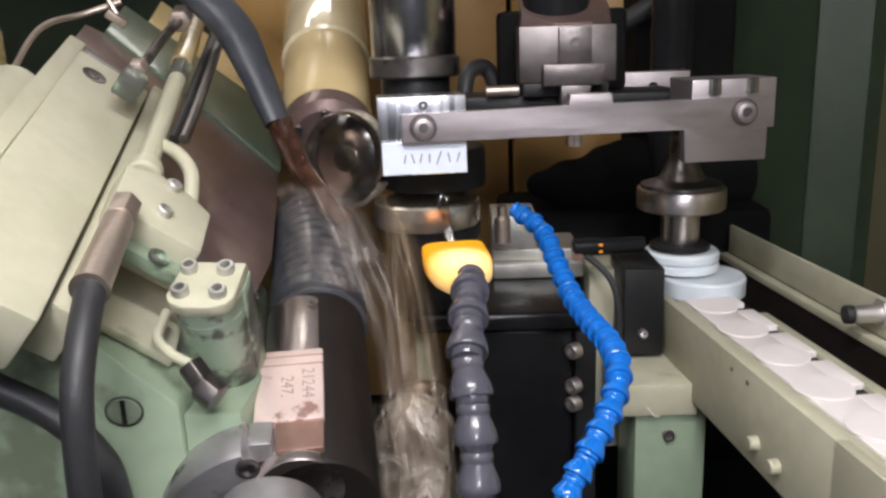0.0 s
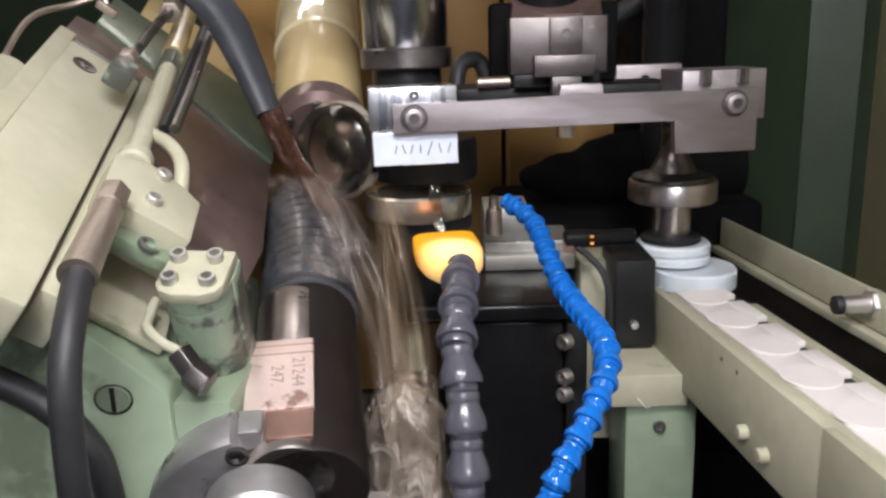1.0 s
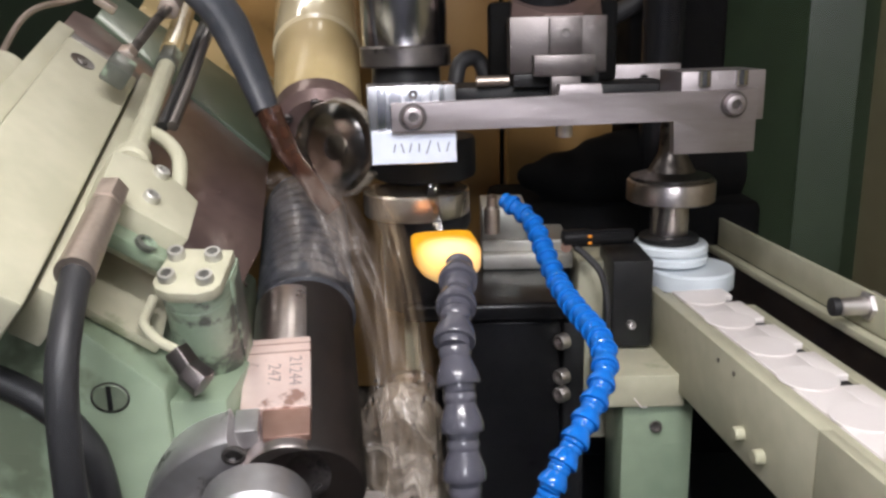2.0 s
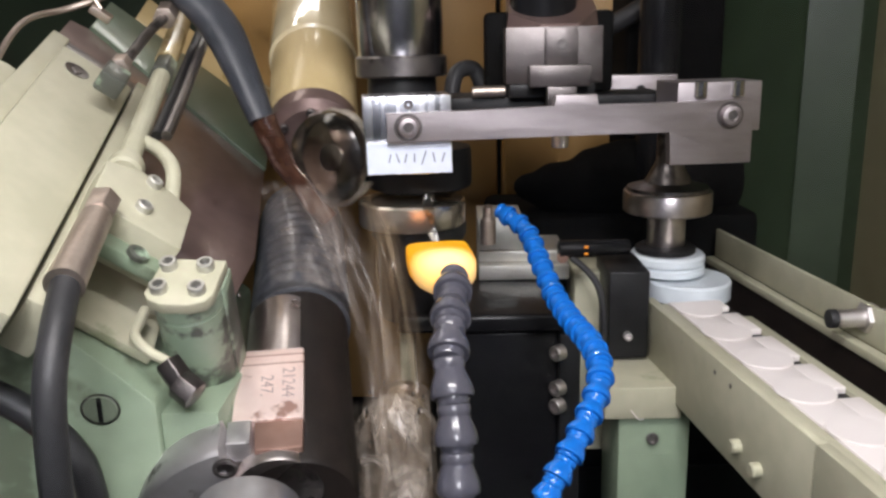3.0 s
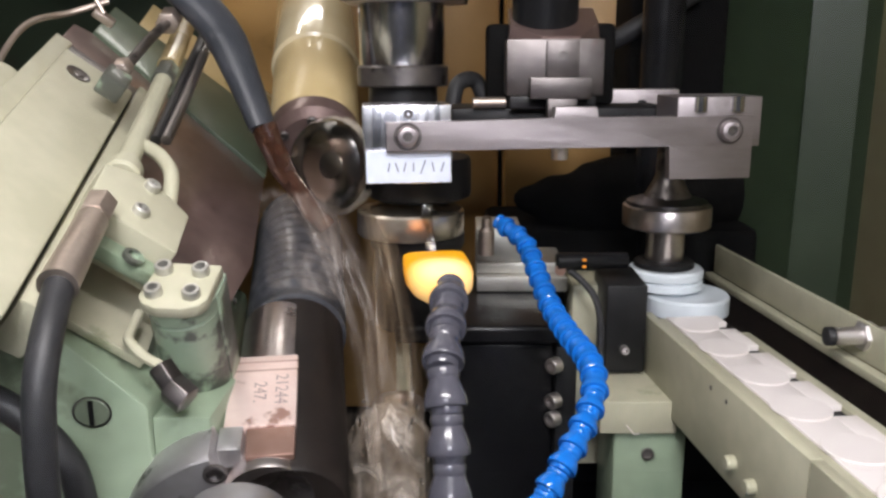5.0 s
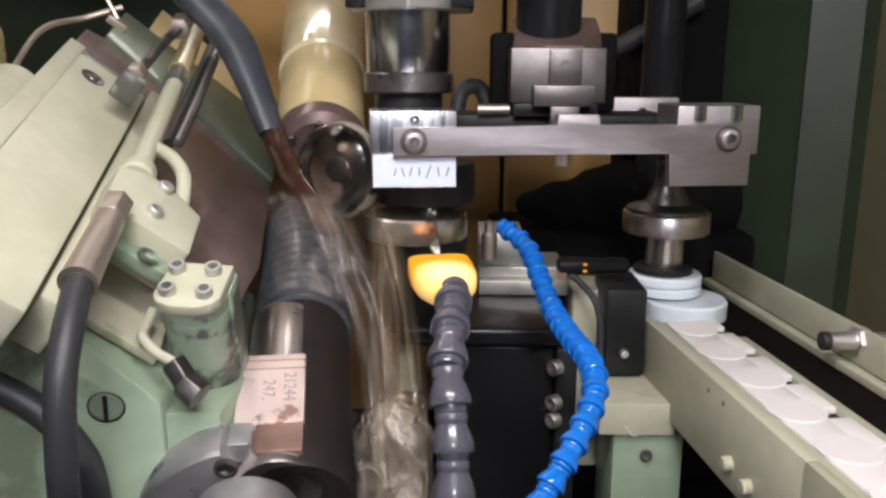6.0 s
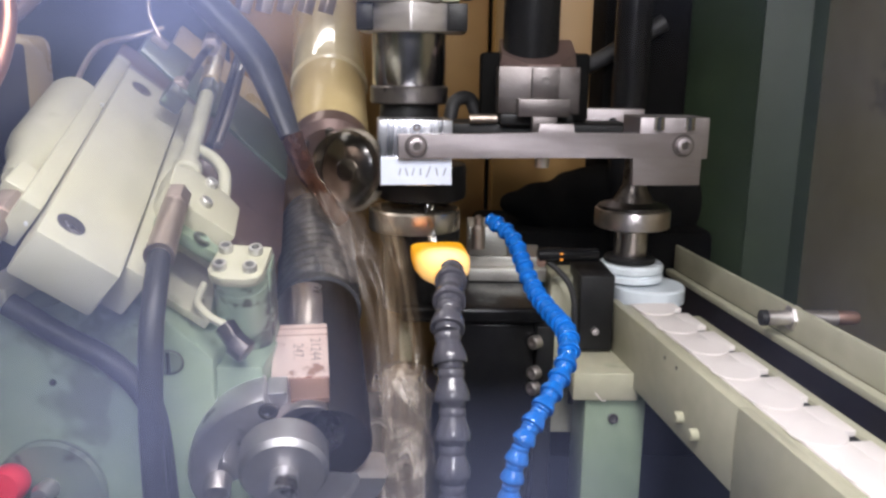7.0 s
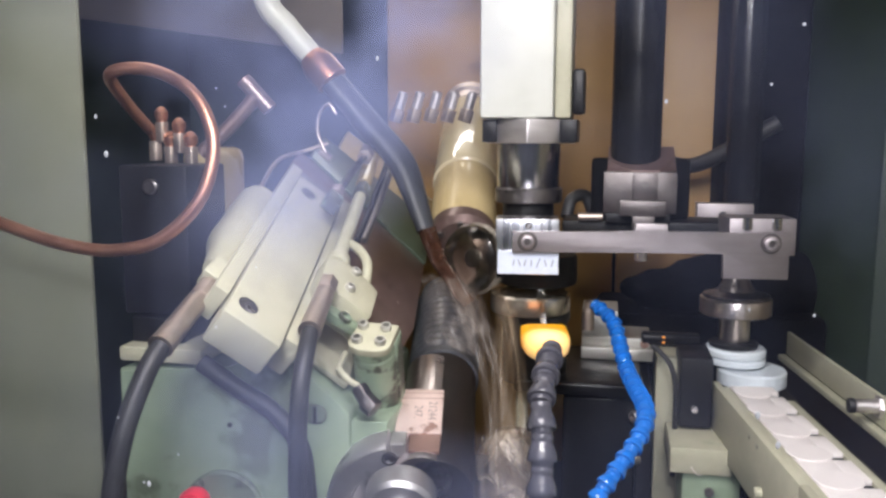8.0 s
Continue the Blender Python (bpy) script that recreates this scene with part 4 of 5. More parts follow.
part("ring", turned(axis_of((PX, PY, 1.259), (0, 0, 1)), [(0.035, 0.004), (0.0372, 0.0055), (0.0372, 0.0215), (0.0365, 0.0225), (0.0348, 0.023)], 52), SHAFT, ps, "satin steel ring")
part("shaft", turned(axis_of((PX, PY, 1.234), (0, 0, 1)), [(0.0158, 0), (0.0162, 0.001), (0.0162, 0.030), (0.015, 0.031)], 32), SHAFT, ps)
part("foot", turned(axis_of((PX, PY, 1.2275), (0, 0, 1)), [(0.024, 0), (0.0255, 0.001), (0.0255, 0.0045), (0.022, 0.0065)], 40), BLACK, ps)
st = thing("disc_stack", (PX, PY, 1.20), "stack of milky white plastic discs at the chute end", "disc stack")
part("disc", turned(axis_of((PX + 0.002, PY, 1.2185), (0, 0, 1)), [(0.030, 0), (0.0318, 0.001), (0.0318, 0.0065), (0.030, 0.0085)], 44), MILKY, st)
part("disc", turned(axis_of((PX + 0.003, PY - 0.001, 1.2095), (0, 0, 1)), [(0.029, 0), (0.0305, 0.001), (0.0305, 0.0065), (0.028, 0.0085)], 44), MILKY, st)
part("disc", turned(axis_of((PX + 0.018, PY - 0.012, 1.1905), (0, 0, 1)), [(0.034, 0), (0.0355, 0.001), (0.0355, 0.0145), (0.034, 0.0165)], 48), MILKY, st)
br = thing("angle_bracket", (0.215, 0.80, 1.35), "small bright steel bracket behind the arm", "bracket")
part("plate", boxed(ID, (0.1690, 0.795, 1.340), (0.2330, 0.815, 1.3745), 0.001), BAR, br)
part("hole", turned(axis_of((0.1985, 0.7948, 1.360), (0, -1, 0)), [(0.005, -0.001), (0.005, 0.0005), (0.004, 0.0006), (0, -0.0008)], 18), BLACK, br)
part("rod", turned(axis_of((0.2235, 0.83, 1.36), (0, 0, 1)), [(0.020, -0.4), (0.020, 0.5), (0, 0.5)], 24), BLACKGLOSS, br, "black rod")
# castings behind, coloured near-black: their shade is in the material
dk = thing("shaded_casting", (0.2, 0.85, 1.0), "casting behind the spindle, coloured near-black for its shade", "casting")
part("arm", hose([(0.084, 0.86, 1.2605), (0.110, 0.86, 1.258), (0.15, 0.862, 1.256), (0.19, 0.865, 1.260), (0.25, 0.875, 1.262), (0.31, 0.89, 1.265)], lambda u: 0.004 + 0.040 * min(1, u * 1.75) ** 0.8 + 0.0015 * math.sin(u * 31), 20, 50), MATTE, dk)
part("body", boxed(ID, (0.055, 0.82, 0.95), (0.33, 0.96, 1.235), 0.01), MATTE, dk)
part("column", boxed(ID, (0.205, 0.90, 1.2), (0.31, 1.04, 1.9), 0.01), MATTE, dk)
part("upper_hose", hose([(0.12, 0.93, 1.425), (0.17, 0.90, 1.415), (0.22, 0.88, 1.44), (0.27, 0.88, 1.47)], 0.010, 14, 24), RUBBER, dk)
part("loop", hose([(0.02, 0.72, 1.362), (0.025, 0.73, 1.382), (0.04, 0.74, 1.385), (0.05, 0.74, 1.365)], 0.007, 12, 20), RUBBER, dk)

# ---- feed chute with discs ----
CH = frame_of((0.1766, 0.6565, 1.2), (-0.124, 0.992, 0))
ch = thing("feed_chute", (0.22, 0.50, 1.08), "pale green painted feed chute for the white discs", "chute")
wl = part("near_wall", boxed(CH, (0, -0.255, -0.062), (0.0075, 0.0, 0.0), 0.0008), PALE, ch)
part("near_wall", boxed(CH, (-0.0006, -0.52, -0.075), (0.0070, -0.2565, 0.0005), 0.0008), PALE, ch)
part("bed", boxed(CH, (0.0078, -0.52, -0.030), (0.0585, -0.010, -0.018), 0.0006), BLACK, ch, "bed coloured black for the shade in the notches")
part("lip", boxed(CH, (0.0078, -0.52, -0.0178), (0.0150, -0.012, -0.0022), 0.0005), PALE, ch)
part("liner", boxed(CH, (0.0153, -0.52, -0.0178), (0.0440, -0.012, -0.0013), 0.0005), WHITE, ch, "white plastic liner strip")
for k in range(10):
    y = 0.0075 - 0.0527 * k
    part("liner_tooth", boxed(CH, (0.0442, max(-0.52, y - 0.0385), -0.0058), (0.0585, min(y, -0.012), -0.0014), 0.0005), WHITE, ch, "white plastic liner tooth")
# black strip fills the gaps between teeth, painting their shade
part("side_strip", boxed(CH, (0.0442, -0.52, -0.0175), (0.0585, -0.012, -0.0060), 0), BLACK, ch, "black strip put in for the shade in the notches")
part("far_wall", boxed(CH, (0.0590, -0.52, -0.050), (0.0675, -0.050, -0.0030), 0.0008), PALE, ch)
# gutter and its wall: the shadow between chute and ledge is painted dark
part("gutter", boxed(CH, (0.0680, -0.52, -0.055), (0.1115, 0.14, -0.040), 0), GUTTER, ch, "gutter coloured black-brown for its shade")
part("ledge", boxed(CH, (0.1100, -0.42, -0.0105), (0.1188, 0.13, -0.0040), 0.0008), PALE, ch)
part("gutter_wall", boxed(CH, (0.1120, -0.42, -0.080), (0.1185, 0.13, -0.0110), 0), GUTTER, ch, "gutter wall coloured black-brown for the shadow on it")
for y, z in ((-0.174, -0.0440), (-0.2005, -0.0460)):
    part("screw_stud", turned(axis_of(CH @ Vector((0.0, y, z)), CH.to_3x3() @ Vector((-1, 0, 0))), [(0.0048, 0), (0.0048, 0.005), (0.004, 0.006), (0, 0.006)], 16), PALE, wl)
for y in (-0.135, -0.158):
    part("rivet", turned(axis_of(CH @ Vector((0.0, y, -0.010)), CH.to_3x3() @ Vector((-1, 0, 0))), [(0.0016, 0), (0.0016, 0.0005), (0, 0.0006)], 10), DSTEEL, wl)
gd = thing("guard_plate", (0.30, 0.55, 1.15), "pale green guard plate along the chute", "plate")
part("plate", boxed(CH, (0.1192, -0.42, -0.0040), (0.1230, 0.13, 0.0235), 0.0008), PALE, gd)
sb = thing("stop_bolt", (0.31, 0.559, 1.213), "steel stop bolt with a lock nut in the guard plate", "bolt")
part("shank", turned(axis_of((0.2873, 0.5589, 1.2133), (1, 0.03, 0)), [(0.004, 0), (0.0062, 0.001), (0.0064, 0.010), (0.0064, 0.060), (0, 0.060)], 22), STEEL, sb)
part("red_cap", turned(axis_of((0.3475, 0.5609, 1.2133), (1, 0.03, 0)), [(0.0052, 0), (0.0060, 0.002), (0.0060, 0.015), (0.0045, 0.019), (0, 0.019)], 20), PINKDK, sb, "dull red end cap")
part("lock_nut", hexnut(axis_of((0.3065, 0.5596, 1.2133), (1, 0.03, 0)), 0.0110, 0.009), STEEL, sb)
part("rubber_tip", turned(axis_of((0.2825, 0.5588, 1.2133), (1, 0.03, 0)), [(0.0, 0), (0.0065, 0.0), (0.0068, 0.001), (0.0068, 0.005), (0, 0.005)], 22), RUBBER, sb)
disc_me = mesh_of(turned(ID, [(0, 0), (0.0176, 0), (0.0180, 0.0003), (0.0180, 0.0009), (0.0177, 0.0012), (0, 0.0012)], 44), WHITE, "ceramic_disc", 20)
for k in range(9):
    d = tagged(new("ceramic_disc", disc_me), "round white disc lying in the feed chute", "disc", "white discs in the chute")
    d.matrix_world = CH @ pose(0.0310 + 0.001 * (-1) ** k, -0.034 - 0.0527 * k, -0.0012, 0.2 * (-1) ** k, 0, 40 * k)

# ---- block in the middle with black cover ----
mid = thing("support_block", (0.06, 0.66, 1.0), "black machine block with ground steel pads on top", "block")
part("body", boxed(ID, (0.026, 0.606, 0.95), (0.099, 0.74, 1.190), 0.004), BLACKGLOSS, mid)
part("top_plate", boxed(ID, (-0.024, 0.598, 1.1925), (0.106, 0.75, 1.207), 0.004, 3), BLACKGLOSS, mid, "glossy black top plate")
part("pad", boxed(ID, (0.041, 0.69, 1.2075), (0.119, 0.76, 1.2205), 0.001), PAD, mid)
part("pad", boxed(ID, (0.041, 0.700, 1.221), (0.117, 0.76, 1.2305), 0.001), PAD, mid)
part("upper_pad", boxed(ID, (0.041, 0.703, 1.231), (0.080, 0.76, 1.260), 0.001), PAD, mid)
part("fitting", turned(axis_of((0.048, 0.66, 1.268), (0, 0, 1)), [(0.0065, -0.02), (0.0065, 0), (0.004, 0.003), (0.004, 0.010), (0.002, 0.012)], 16), FERRULE, mid)
side = part("side_plate", boxed(ID, (0.0995, 0.600, 0.95), (0.116, 0.74, 1.190), 0.002), BLACK, mid)
for z in (1.176, 1.147, 1.132):
    part("screw", socket_screw(axis_of((0.101, 0.600, z), (-0.75, -0.6, 0)), 0.0062, 0.008), STEEL, side)
part("stay", boxed(ID, (-0.026, 0.64, 1.10), (-0.014, 0.66, 1.192), 0.002), PALE, mid, "pale green stay")
pb = thing("cable_box", (0.14, 0.71, 1.15), "pale grey painted small box beside the sensor", "box")
part("body", boxed(ID, (0.122, 0.68, 1.05), (0.157, 0.73, 1.216), 0.002), PALE, pb)
bk = thing("sensor_bracket", (0.158, 0.64, 1.1), "black steel bracket at the chute end", "bracket")
part("plate", boxed(ID, (0.1435, 0.636, 1.155), (0.1755, 0.70, 1.228), 0.0015), BLACK, bk)
part("bolt", socket_screw(axis_of((0.1585, 0.636, 1.175), (0, -1, 0.1)), 0.0035, 0.007), STEEL, bk)
sn = thing("proximity_sensor", (0.13, 0.655, 1.245), "black cylindrical sensor with orange indicator lights", "sensor")
bar_ = part("barrel", turned(axis_of((0.104, 0.652, 1.2435), (1, 0.06, 0.01)), [(0.0055, 0), (0.0075, 0.001), (0.0075, 0.022), (0.0065, 0.023), (0.0065, 0.056), (0.006, 0.058), (0, 0.058)], 26), BLACKGLOSS, sn)
for k in (0.0, 0.0055):
    part("indicator", boxed(axis_of((0.126, 0.6462, 1.2465 - k), (0, -1, 0)), (-0.0016, -0.001, -0.001), (0.0016, 0.001, 0.0006), 0.0003), ORANGE, bar_)
part("red_nut", turned(axis_of((0.107, 0.650, 1.238), (0, -1, 0)), [(0.004, 0), (0.0045, 0.004), (0, 0.004)], 14), PINKDK, sn)
part("cable", hose([(0.115, 0.650, 1.237), (0.124, 0.645, 1.230), (0.134, 0.640, 1.218), (0.139, 0.637, 1.198), (0.140, 0.637, 1.165), (0.140, 0.64, 1.10)], 0.0028, 10, 30), RUBBER, sn)
fb = thing("chute_foot", (0.16, 0.60, 0.95), "pale green painted foot block under the chute", "block")
part("upper", boxed(ID, (0.132, 0.585, 1.1255), (0.191, 0.66, 1.152), 0.002), PALE, fb)
part("pillar", boxed(ID, (0.145, 0.592, 0.95), (0.200, 0.66, 1.125), 0.002), GREEN, fb)
part("screw", socket_screw(axis_of((0.171, 0.592, 1.106), (0, -1, 0.2)), 0.0048, 0.003), DSTEEL, fb)

th = thing("loose_thread", (0.165, 0.583, 1.145), "thin white thread hanging from the foot block", "thread")
part("thread", hose([(0.152, 0.5845, 1.1335), (0.155, 0.583, 1.130), (0.158, 0.5835, 1.1265), (0.162, 0.5845, 1.1262)], 0.0005, 6, 16), WHITE, th)

# ---- segmented coolant hoses ----


def segmented(name, label, pts, n, r, mat, group):
    """A jointed hose: ball-and-socket pieces threaded on a curve, shrinking never, each turned along it."""
    c = glide(pts, 300)
    run = [0.0]
    for a, b in zip(c, c[1:]):
        run.append(run[-1] + (b - a).length)
    pitch = run[-1] / n
    prof = ((0.5, -0.05), (0.68, -0.04), (0.75, 0.05), (0.75, 0.11), (0.96, 0.115), (1.0, 0.15), (1.0, 0.27), (0.95, 0.40), (0.83, 0.56), (0.73, 0.68), (0.70, 0.74),
            (0.75, 0.80), (0.77, 0.88), (0.72, 0.97), (0.5, 1.02))
    me = mesh_of(turned(ID, [(r * a, pitch * b) for a, b in prof], 24), mat, "segment")
    root = thing(name, pts[-1], label, "hose", group)
    at = lambda s: c[min(range(300), key=lambda i: abs(run[i] - s))]
    for k in range(n):
        a, b = at(k * pitch), at((k + 1) * pitch)
        ob = new("segment", me)
        place(ob, root)
        ob.matrix_basis = axis_of(b, a - b)
    return root


grey = segmented("jointed_coolant_hose", "grey jointed plastic coolant hose standing upright", [(0.020, 0.505, 1.266), (0.0185, 0.470, 1.256), (0.0165, 0.445, 1.245), (0.0165, 0.430, 1.232), (0.019, 0.421, 1.215), (0.020, 0.413, 1.196), (0.0205, 0.404, 1.172), (0.021, 0.395, 1.12), (0.021, 0.395, 1.02)], 12, 0.0122, GREYPL, "jointed hoses")
NF = frame_of((0.0170, 0.503, 1.2605), (-0.16, 0.97, 0.17))
bm = bmesh.new()
rows = []
for s, hw, hh, p in ((-0.004, 0.0095, 0.0095, 2), (0.0, 0.0105, 0.0105, 2), (0.006, 0.0150, 0.0112, 2.2), (0.014, 0.0200, 0.0115, 2.6), (0.026, 0.0225, 0.0105, 3), (0.040, 0.0225, 0.0085, 3.6), (0.054, 0.0215, 0.0065, 4.5), (0.0541, 0.0200, 0.0050, 4.5), (0.030, 0.0190, 0.0060, 3), (0.010, 0.0090, 0.0070, 2)):
    row = []
    for k in range(40):
        a = 2 * math.pi * k / 40
        c_, s_ = math.cos(a), math.sin(a)
        e = (abs(c_) ** p + abs(s_) ** p) ** (-1 / p)
        row.append(bm.verts.new(NF @ Vector((hw * c_ * e, s, hh * s_ * e))))
    rows.append(row)
for a, b in zip(rows, rows[1:]):
    for k in range(40):
        bm.faces.new((a[k], a[(k + 1) % 40], b[(k + 1) % 40], b[k]))
bm.faces.new(rows[0][::-1])
bm.faces.new(rows[-1])
nz = part("fan_nozzle", bm, YELLOW, grey, "yellow fan-shaped nozzle with an added glow")
segmented("jointed_coolant_hose", "bright blue jointed plastic coolant hose in an s-bend", [(0.054, 0.611, 1.286), (0.073, 0.592, 1.274), (0.080, 0.560, 1.2585), (0.086, 0.527, 1.2445), (0.093, 0.487, 1.239), (0.0985, 0.450, 1.238), (0.0990, 0.425, 1.2325), (0.0930, 0.408, 1.2235), (0.083, 0.392, 1.213), (0.073, 0.380, 1.202), (0.062, 0.370, 1.186), (0.055, 0.365, 1.15), (0.052, 0.365, 1.05)], 34, 0.0078, BLUE, "jointed hoses")

# ---- oil nozzle and flowing oil ----
on = thing("oil_nozzle", (-0.15, 0.63, 1.40), "dark grey flattened rubber oil nozzle on a hose", "nozzle")
part("spout", hose([(-0.1205, 0.622, 1.354), (-0.138, 0.640, 1.392), (-0.158, 0.655, 1.428), (-0.196, 0.662, 1.468), (-0.235, 0.664, 1.512)], lambda u: min(0.0165, 0.0105 + 0.014 * u), 18, 36, 0.75), GREYRUB, on)
part("coupling", turned(axis_of((-0.234, 0.664, 1.511), (-0.62, 0.0, 0.7)), [(0.015, 0), (0.019, 0.002), (0.019, 0.024), (0.016, 0.034), (0.013, 0.040)], 24), COPPER, on, "copper coloured coupling")
part("supply_hose", hose([(-0.257, 0.664, 1.537), (-0.285, 0.66, 1.57), (-0.31, 0.655, 1.61), (-0.325, 0.65, 1.74)], 0.0135, 16, 24), WPAINT, on, "pale supply hose")


def stream(name, label, pts, r, mat, seed, wob=0.22, flat=0.7):
    bm = hose(pts, r, 18, 60, flat)
    for v in bm.verts:
        q = v.co * 45 + Vector((seed, 0, 0))
        v.co += Vector((noise.noise(q), noise.noise(q + Vector((5, 0, 0))), 0.3 * noise.noise(q + Vector((0, 7, 0))))) * 0.0045 * wob * 2
    return single(name, bm, mat, label, "oil", "flowing oil")


stream("oil_stream", "brown cutting oil pouring from the nozzle", [(-0.120, 0.622, 1.357), (-0.112, 0.622, 1.335), (-0.100, 0.622, 1.312), (-0.087, 0.622, 1.292), (-0.076, 0.625, 1.278)], lambda u: 0.0095 - 0.002 * u, OILDARK, 1)
stream("oil_film", "oil running over the steel ring", [(0.004, 0.602, 1.300), (0.002, 0.598, 1.285), (0.006, 0.595, 1.268), (0.014, 0.59, 1.258)], lambda u: 0.0045 - 0.002 * u, CLEAROIL, 5, 0.5, 0.3)


def sheet(name, label, left, right, mat, seed, depth=0.006, freq=70):
    """A falling sheet of oil between two edges, folded by the fall."""
    n, m_ = 80, 30
    la, ra = glide(left, n), glide(right, n)
    bm = bmesh.new()
    uv = bm.loops.layers.uv.new("UVMap")
    g = []
    for i in range(n):
        row = []
        for k in range(m_ + 1):
            f = k / m_
            p = la[i].lerp(ra[i], f)
            q = Vector((f * freq * 0.06 + seed, seed * 0.3, p.z * 16))
            row.append(bm.verts.new(p + Vector((0, -depth * noise.noise(q), 0))))
        g.append(row)
    for i in range(n - 1):
        for k in range(m_):
            fc = bm.faces.new((g[i][k], g[i][k + 1], g[i + 1][k + 1], g[i + 1][k]))
            for lp, (a, b) in zip(fc.loops, ((k, i), (k + 1, i), (k + 1, i + 1), (k, i + 1))):
                lp[uv].uv = (a / m_, b / (n - 1))
    return single(name, bm, mat, label, "oil", "flowing oil")


sheet("oil_curtain", "streaky curtain of golden cutting oil falling past the spindle",
      [(-0.052, 0.614, 1.305), (-0.048, 0.602, 1.288), (-0.045, 0.582, 1.260), (-0.045, 0.562, 1.230), (-0.046, 0.540, 1.19), (-0.047, 0.520, 1.15), (-0.050, 0.51, 1.10), (-0.054, 0.50, 1.02)],
      [(-0.030, 0.614, 1.300), (-0.022, 0.602, 1.280), (-0.012, 0.582, 1.255), (-0.004, 0.562, 1.225), (0.002, 0.540, 1.19), (0.006, 0.520, 1.15), (0.010, 0.51, 1.10), (0.012, 0.50, 1.02)], OIL, 3, 0.010)
sheet("oil_curtain", "thin veil of oil spraying across the bellows",
      [(-0.094, 0.600, 1.312), (-0.090, 0.585, 1.296), (-0.080, 0.570, 1.276), (-0.066, 0.555, 1.250), (-0.052, 0.540, 1.215), (-0.044, 0.525, 1.175), (-0.040, 0.51, 1.12)],
      [(-0.066, 0.600, 1.306), (-0.052, 0.585, 1.288), (-0.038, 0.570, 1.266), (-0.026, 0.555, 1.240), (-0.018, 0.540, 1.205), (-0.014, 0.525, 1.165), (-0.012, 0.51, 1.11)], MIST, 9, 0.008)
sheet("oil_spray", "misty spray of oil over the upper end of the bellows",
      [(-0.122, 0.585, 1.318), (-0.122, 0.580, 1.305), (-0.120, 0.572, 1.290), (-0.116, 0.562, 1.272), (-0.110, 0.552, 1.255)],
      [(-0.058, 0.585, 1.312), (-0.050, 0.580, 1.298), (-0.042, 0.572, 1.280), (-0.036, 0.562, 1.258), (-0.030, 0.552, 1.235)], MIST, 23, 0.012, 90)
sheet("oil_splash", "foaming splash of cutting oil at the foot of the fall",
      [(-0.050, 0.500, 1.186), (-0.052, 0.49, 1.165), (-0.050, 0.480, 1.13), (-0.048, 0.47, 1.09), (-0.046, 0.47, 1.03)],
      [(-0.006, 0.500, 1.186), (0.006, 0.49, 1.165), (0.012, 0.480, 1.13), (0.012, 0.47, 1.09), (0.012, 0.47, 1.03)], FOAM, 17, 0.020, 130)
# the oil heaps up over the post before it runs off
bm = bmesh.new()
uv = bm.loops.layers.uv.new("UVMap")
NZ, NA = 44, 40
grid = []
for i in range(NZ + 1):
    f = i / NZ
    r = 0.0285 * min(1, (f * 3.2) ** 0.5) * (1 + 0.05 * math.sin(f * 9))
    row = []
    for k in range(NA + 1):
        a = radians(-205 + 230 * k / NA)
        p = Vector((-0.0215 + r * math.cos(a), 0.512 + r * 0.8 * math.sin(a), 1.184 - 0.085 * f))
        q = Vector((p.x * 110, p.y * 110, p.z * 55))
        row.append(bm.verts.new(p + Vector((noise.noise(q), noise.noise(q + Vector((3, 1, 0))), 0.8 * noise.noise(q + Vector((0, 6, 2))))) * 0.0032))
    grid.append(row)
for i in range(NZ):
    for k in range(NA):
        fc = bm.faces.new((grid[i][k], grid[i][k + 1], grid[i + 1][k + 1], grid[i + 1][k]))
        for lp, (u, v) in zip(fc.loops, ((k, i), (k + 1, i), (k + 1, i + 1), (k, i + 1))):
            lp[uv].uv = (0.15 + 0.7 * u / NA, 0.12 + v / NZ)
single("oil_splash", bm, HEAP, "bright foaming heap of oil over the drain post", "oil", "flowing oil")
# bright beads of oil thrown up round the splash
rng = random.Random(11)
bm = bmesh.new()
for k in range(34):
    s = rng.uniform(0.0006, 0.0019)
    at = Vector((rng.uniform(-0.045, 0.008), rng.uniform(0.462, 0.50), rng.uniform(1.10, 1.20)))
    bmesh.ops.create_icosphere(bm, subdivisions=2, radius=1, matrix=Matrix.Translation(at) @ Matrix.Diagonal((s, s, s * rng.uniform(1, 2.6), 1)))
single("oil_splash_bead", bm, DROP, "clear beads of oil thrown up by the splash", "droplets", kind="stuff")
dp = thing("drain_post", (-0.018, 0.555, 1.0), "oily tan steel post standing in the splash", "post")
part("post", turned(axis_of((-0.018, 0.555, 0.95), (0, 0, 1)), [(0.0185, 0), (0.0185, 0.214), (0.0175, 0.216), (0.011, 0.216), (0.010, 0.213), (0, 0.213)], 36), FERRULE, dp)

# ---- left: valve with copper pipe, panel ----
bv = thing("black_valve", (-0.345, 0.47, 1.275), "black valve block with brass fittings on the casting", "valve")
part("body", boxed(ID, (-0.343, 0.418, 1.300), (-0.280, 0.49, 1.428), 0.003), BLACK, bv)
part("foot", boxed(ID, (-0.333, 0.412, 1.277), (-0.286, 0.495, 1.299), 0.002), BLACK, bv)
part("plug", turned(axis_of((-0.312, 0.4175, 1.410), (0, -1, 0)), [(0.007, -0.001), (0.007, 0.002), (0.005, 0.003), (0, 0.002)], 18), DSTEEL, bv)
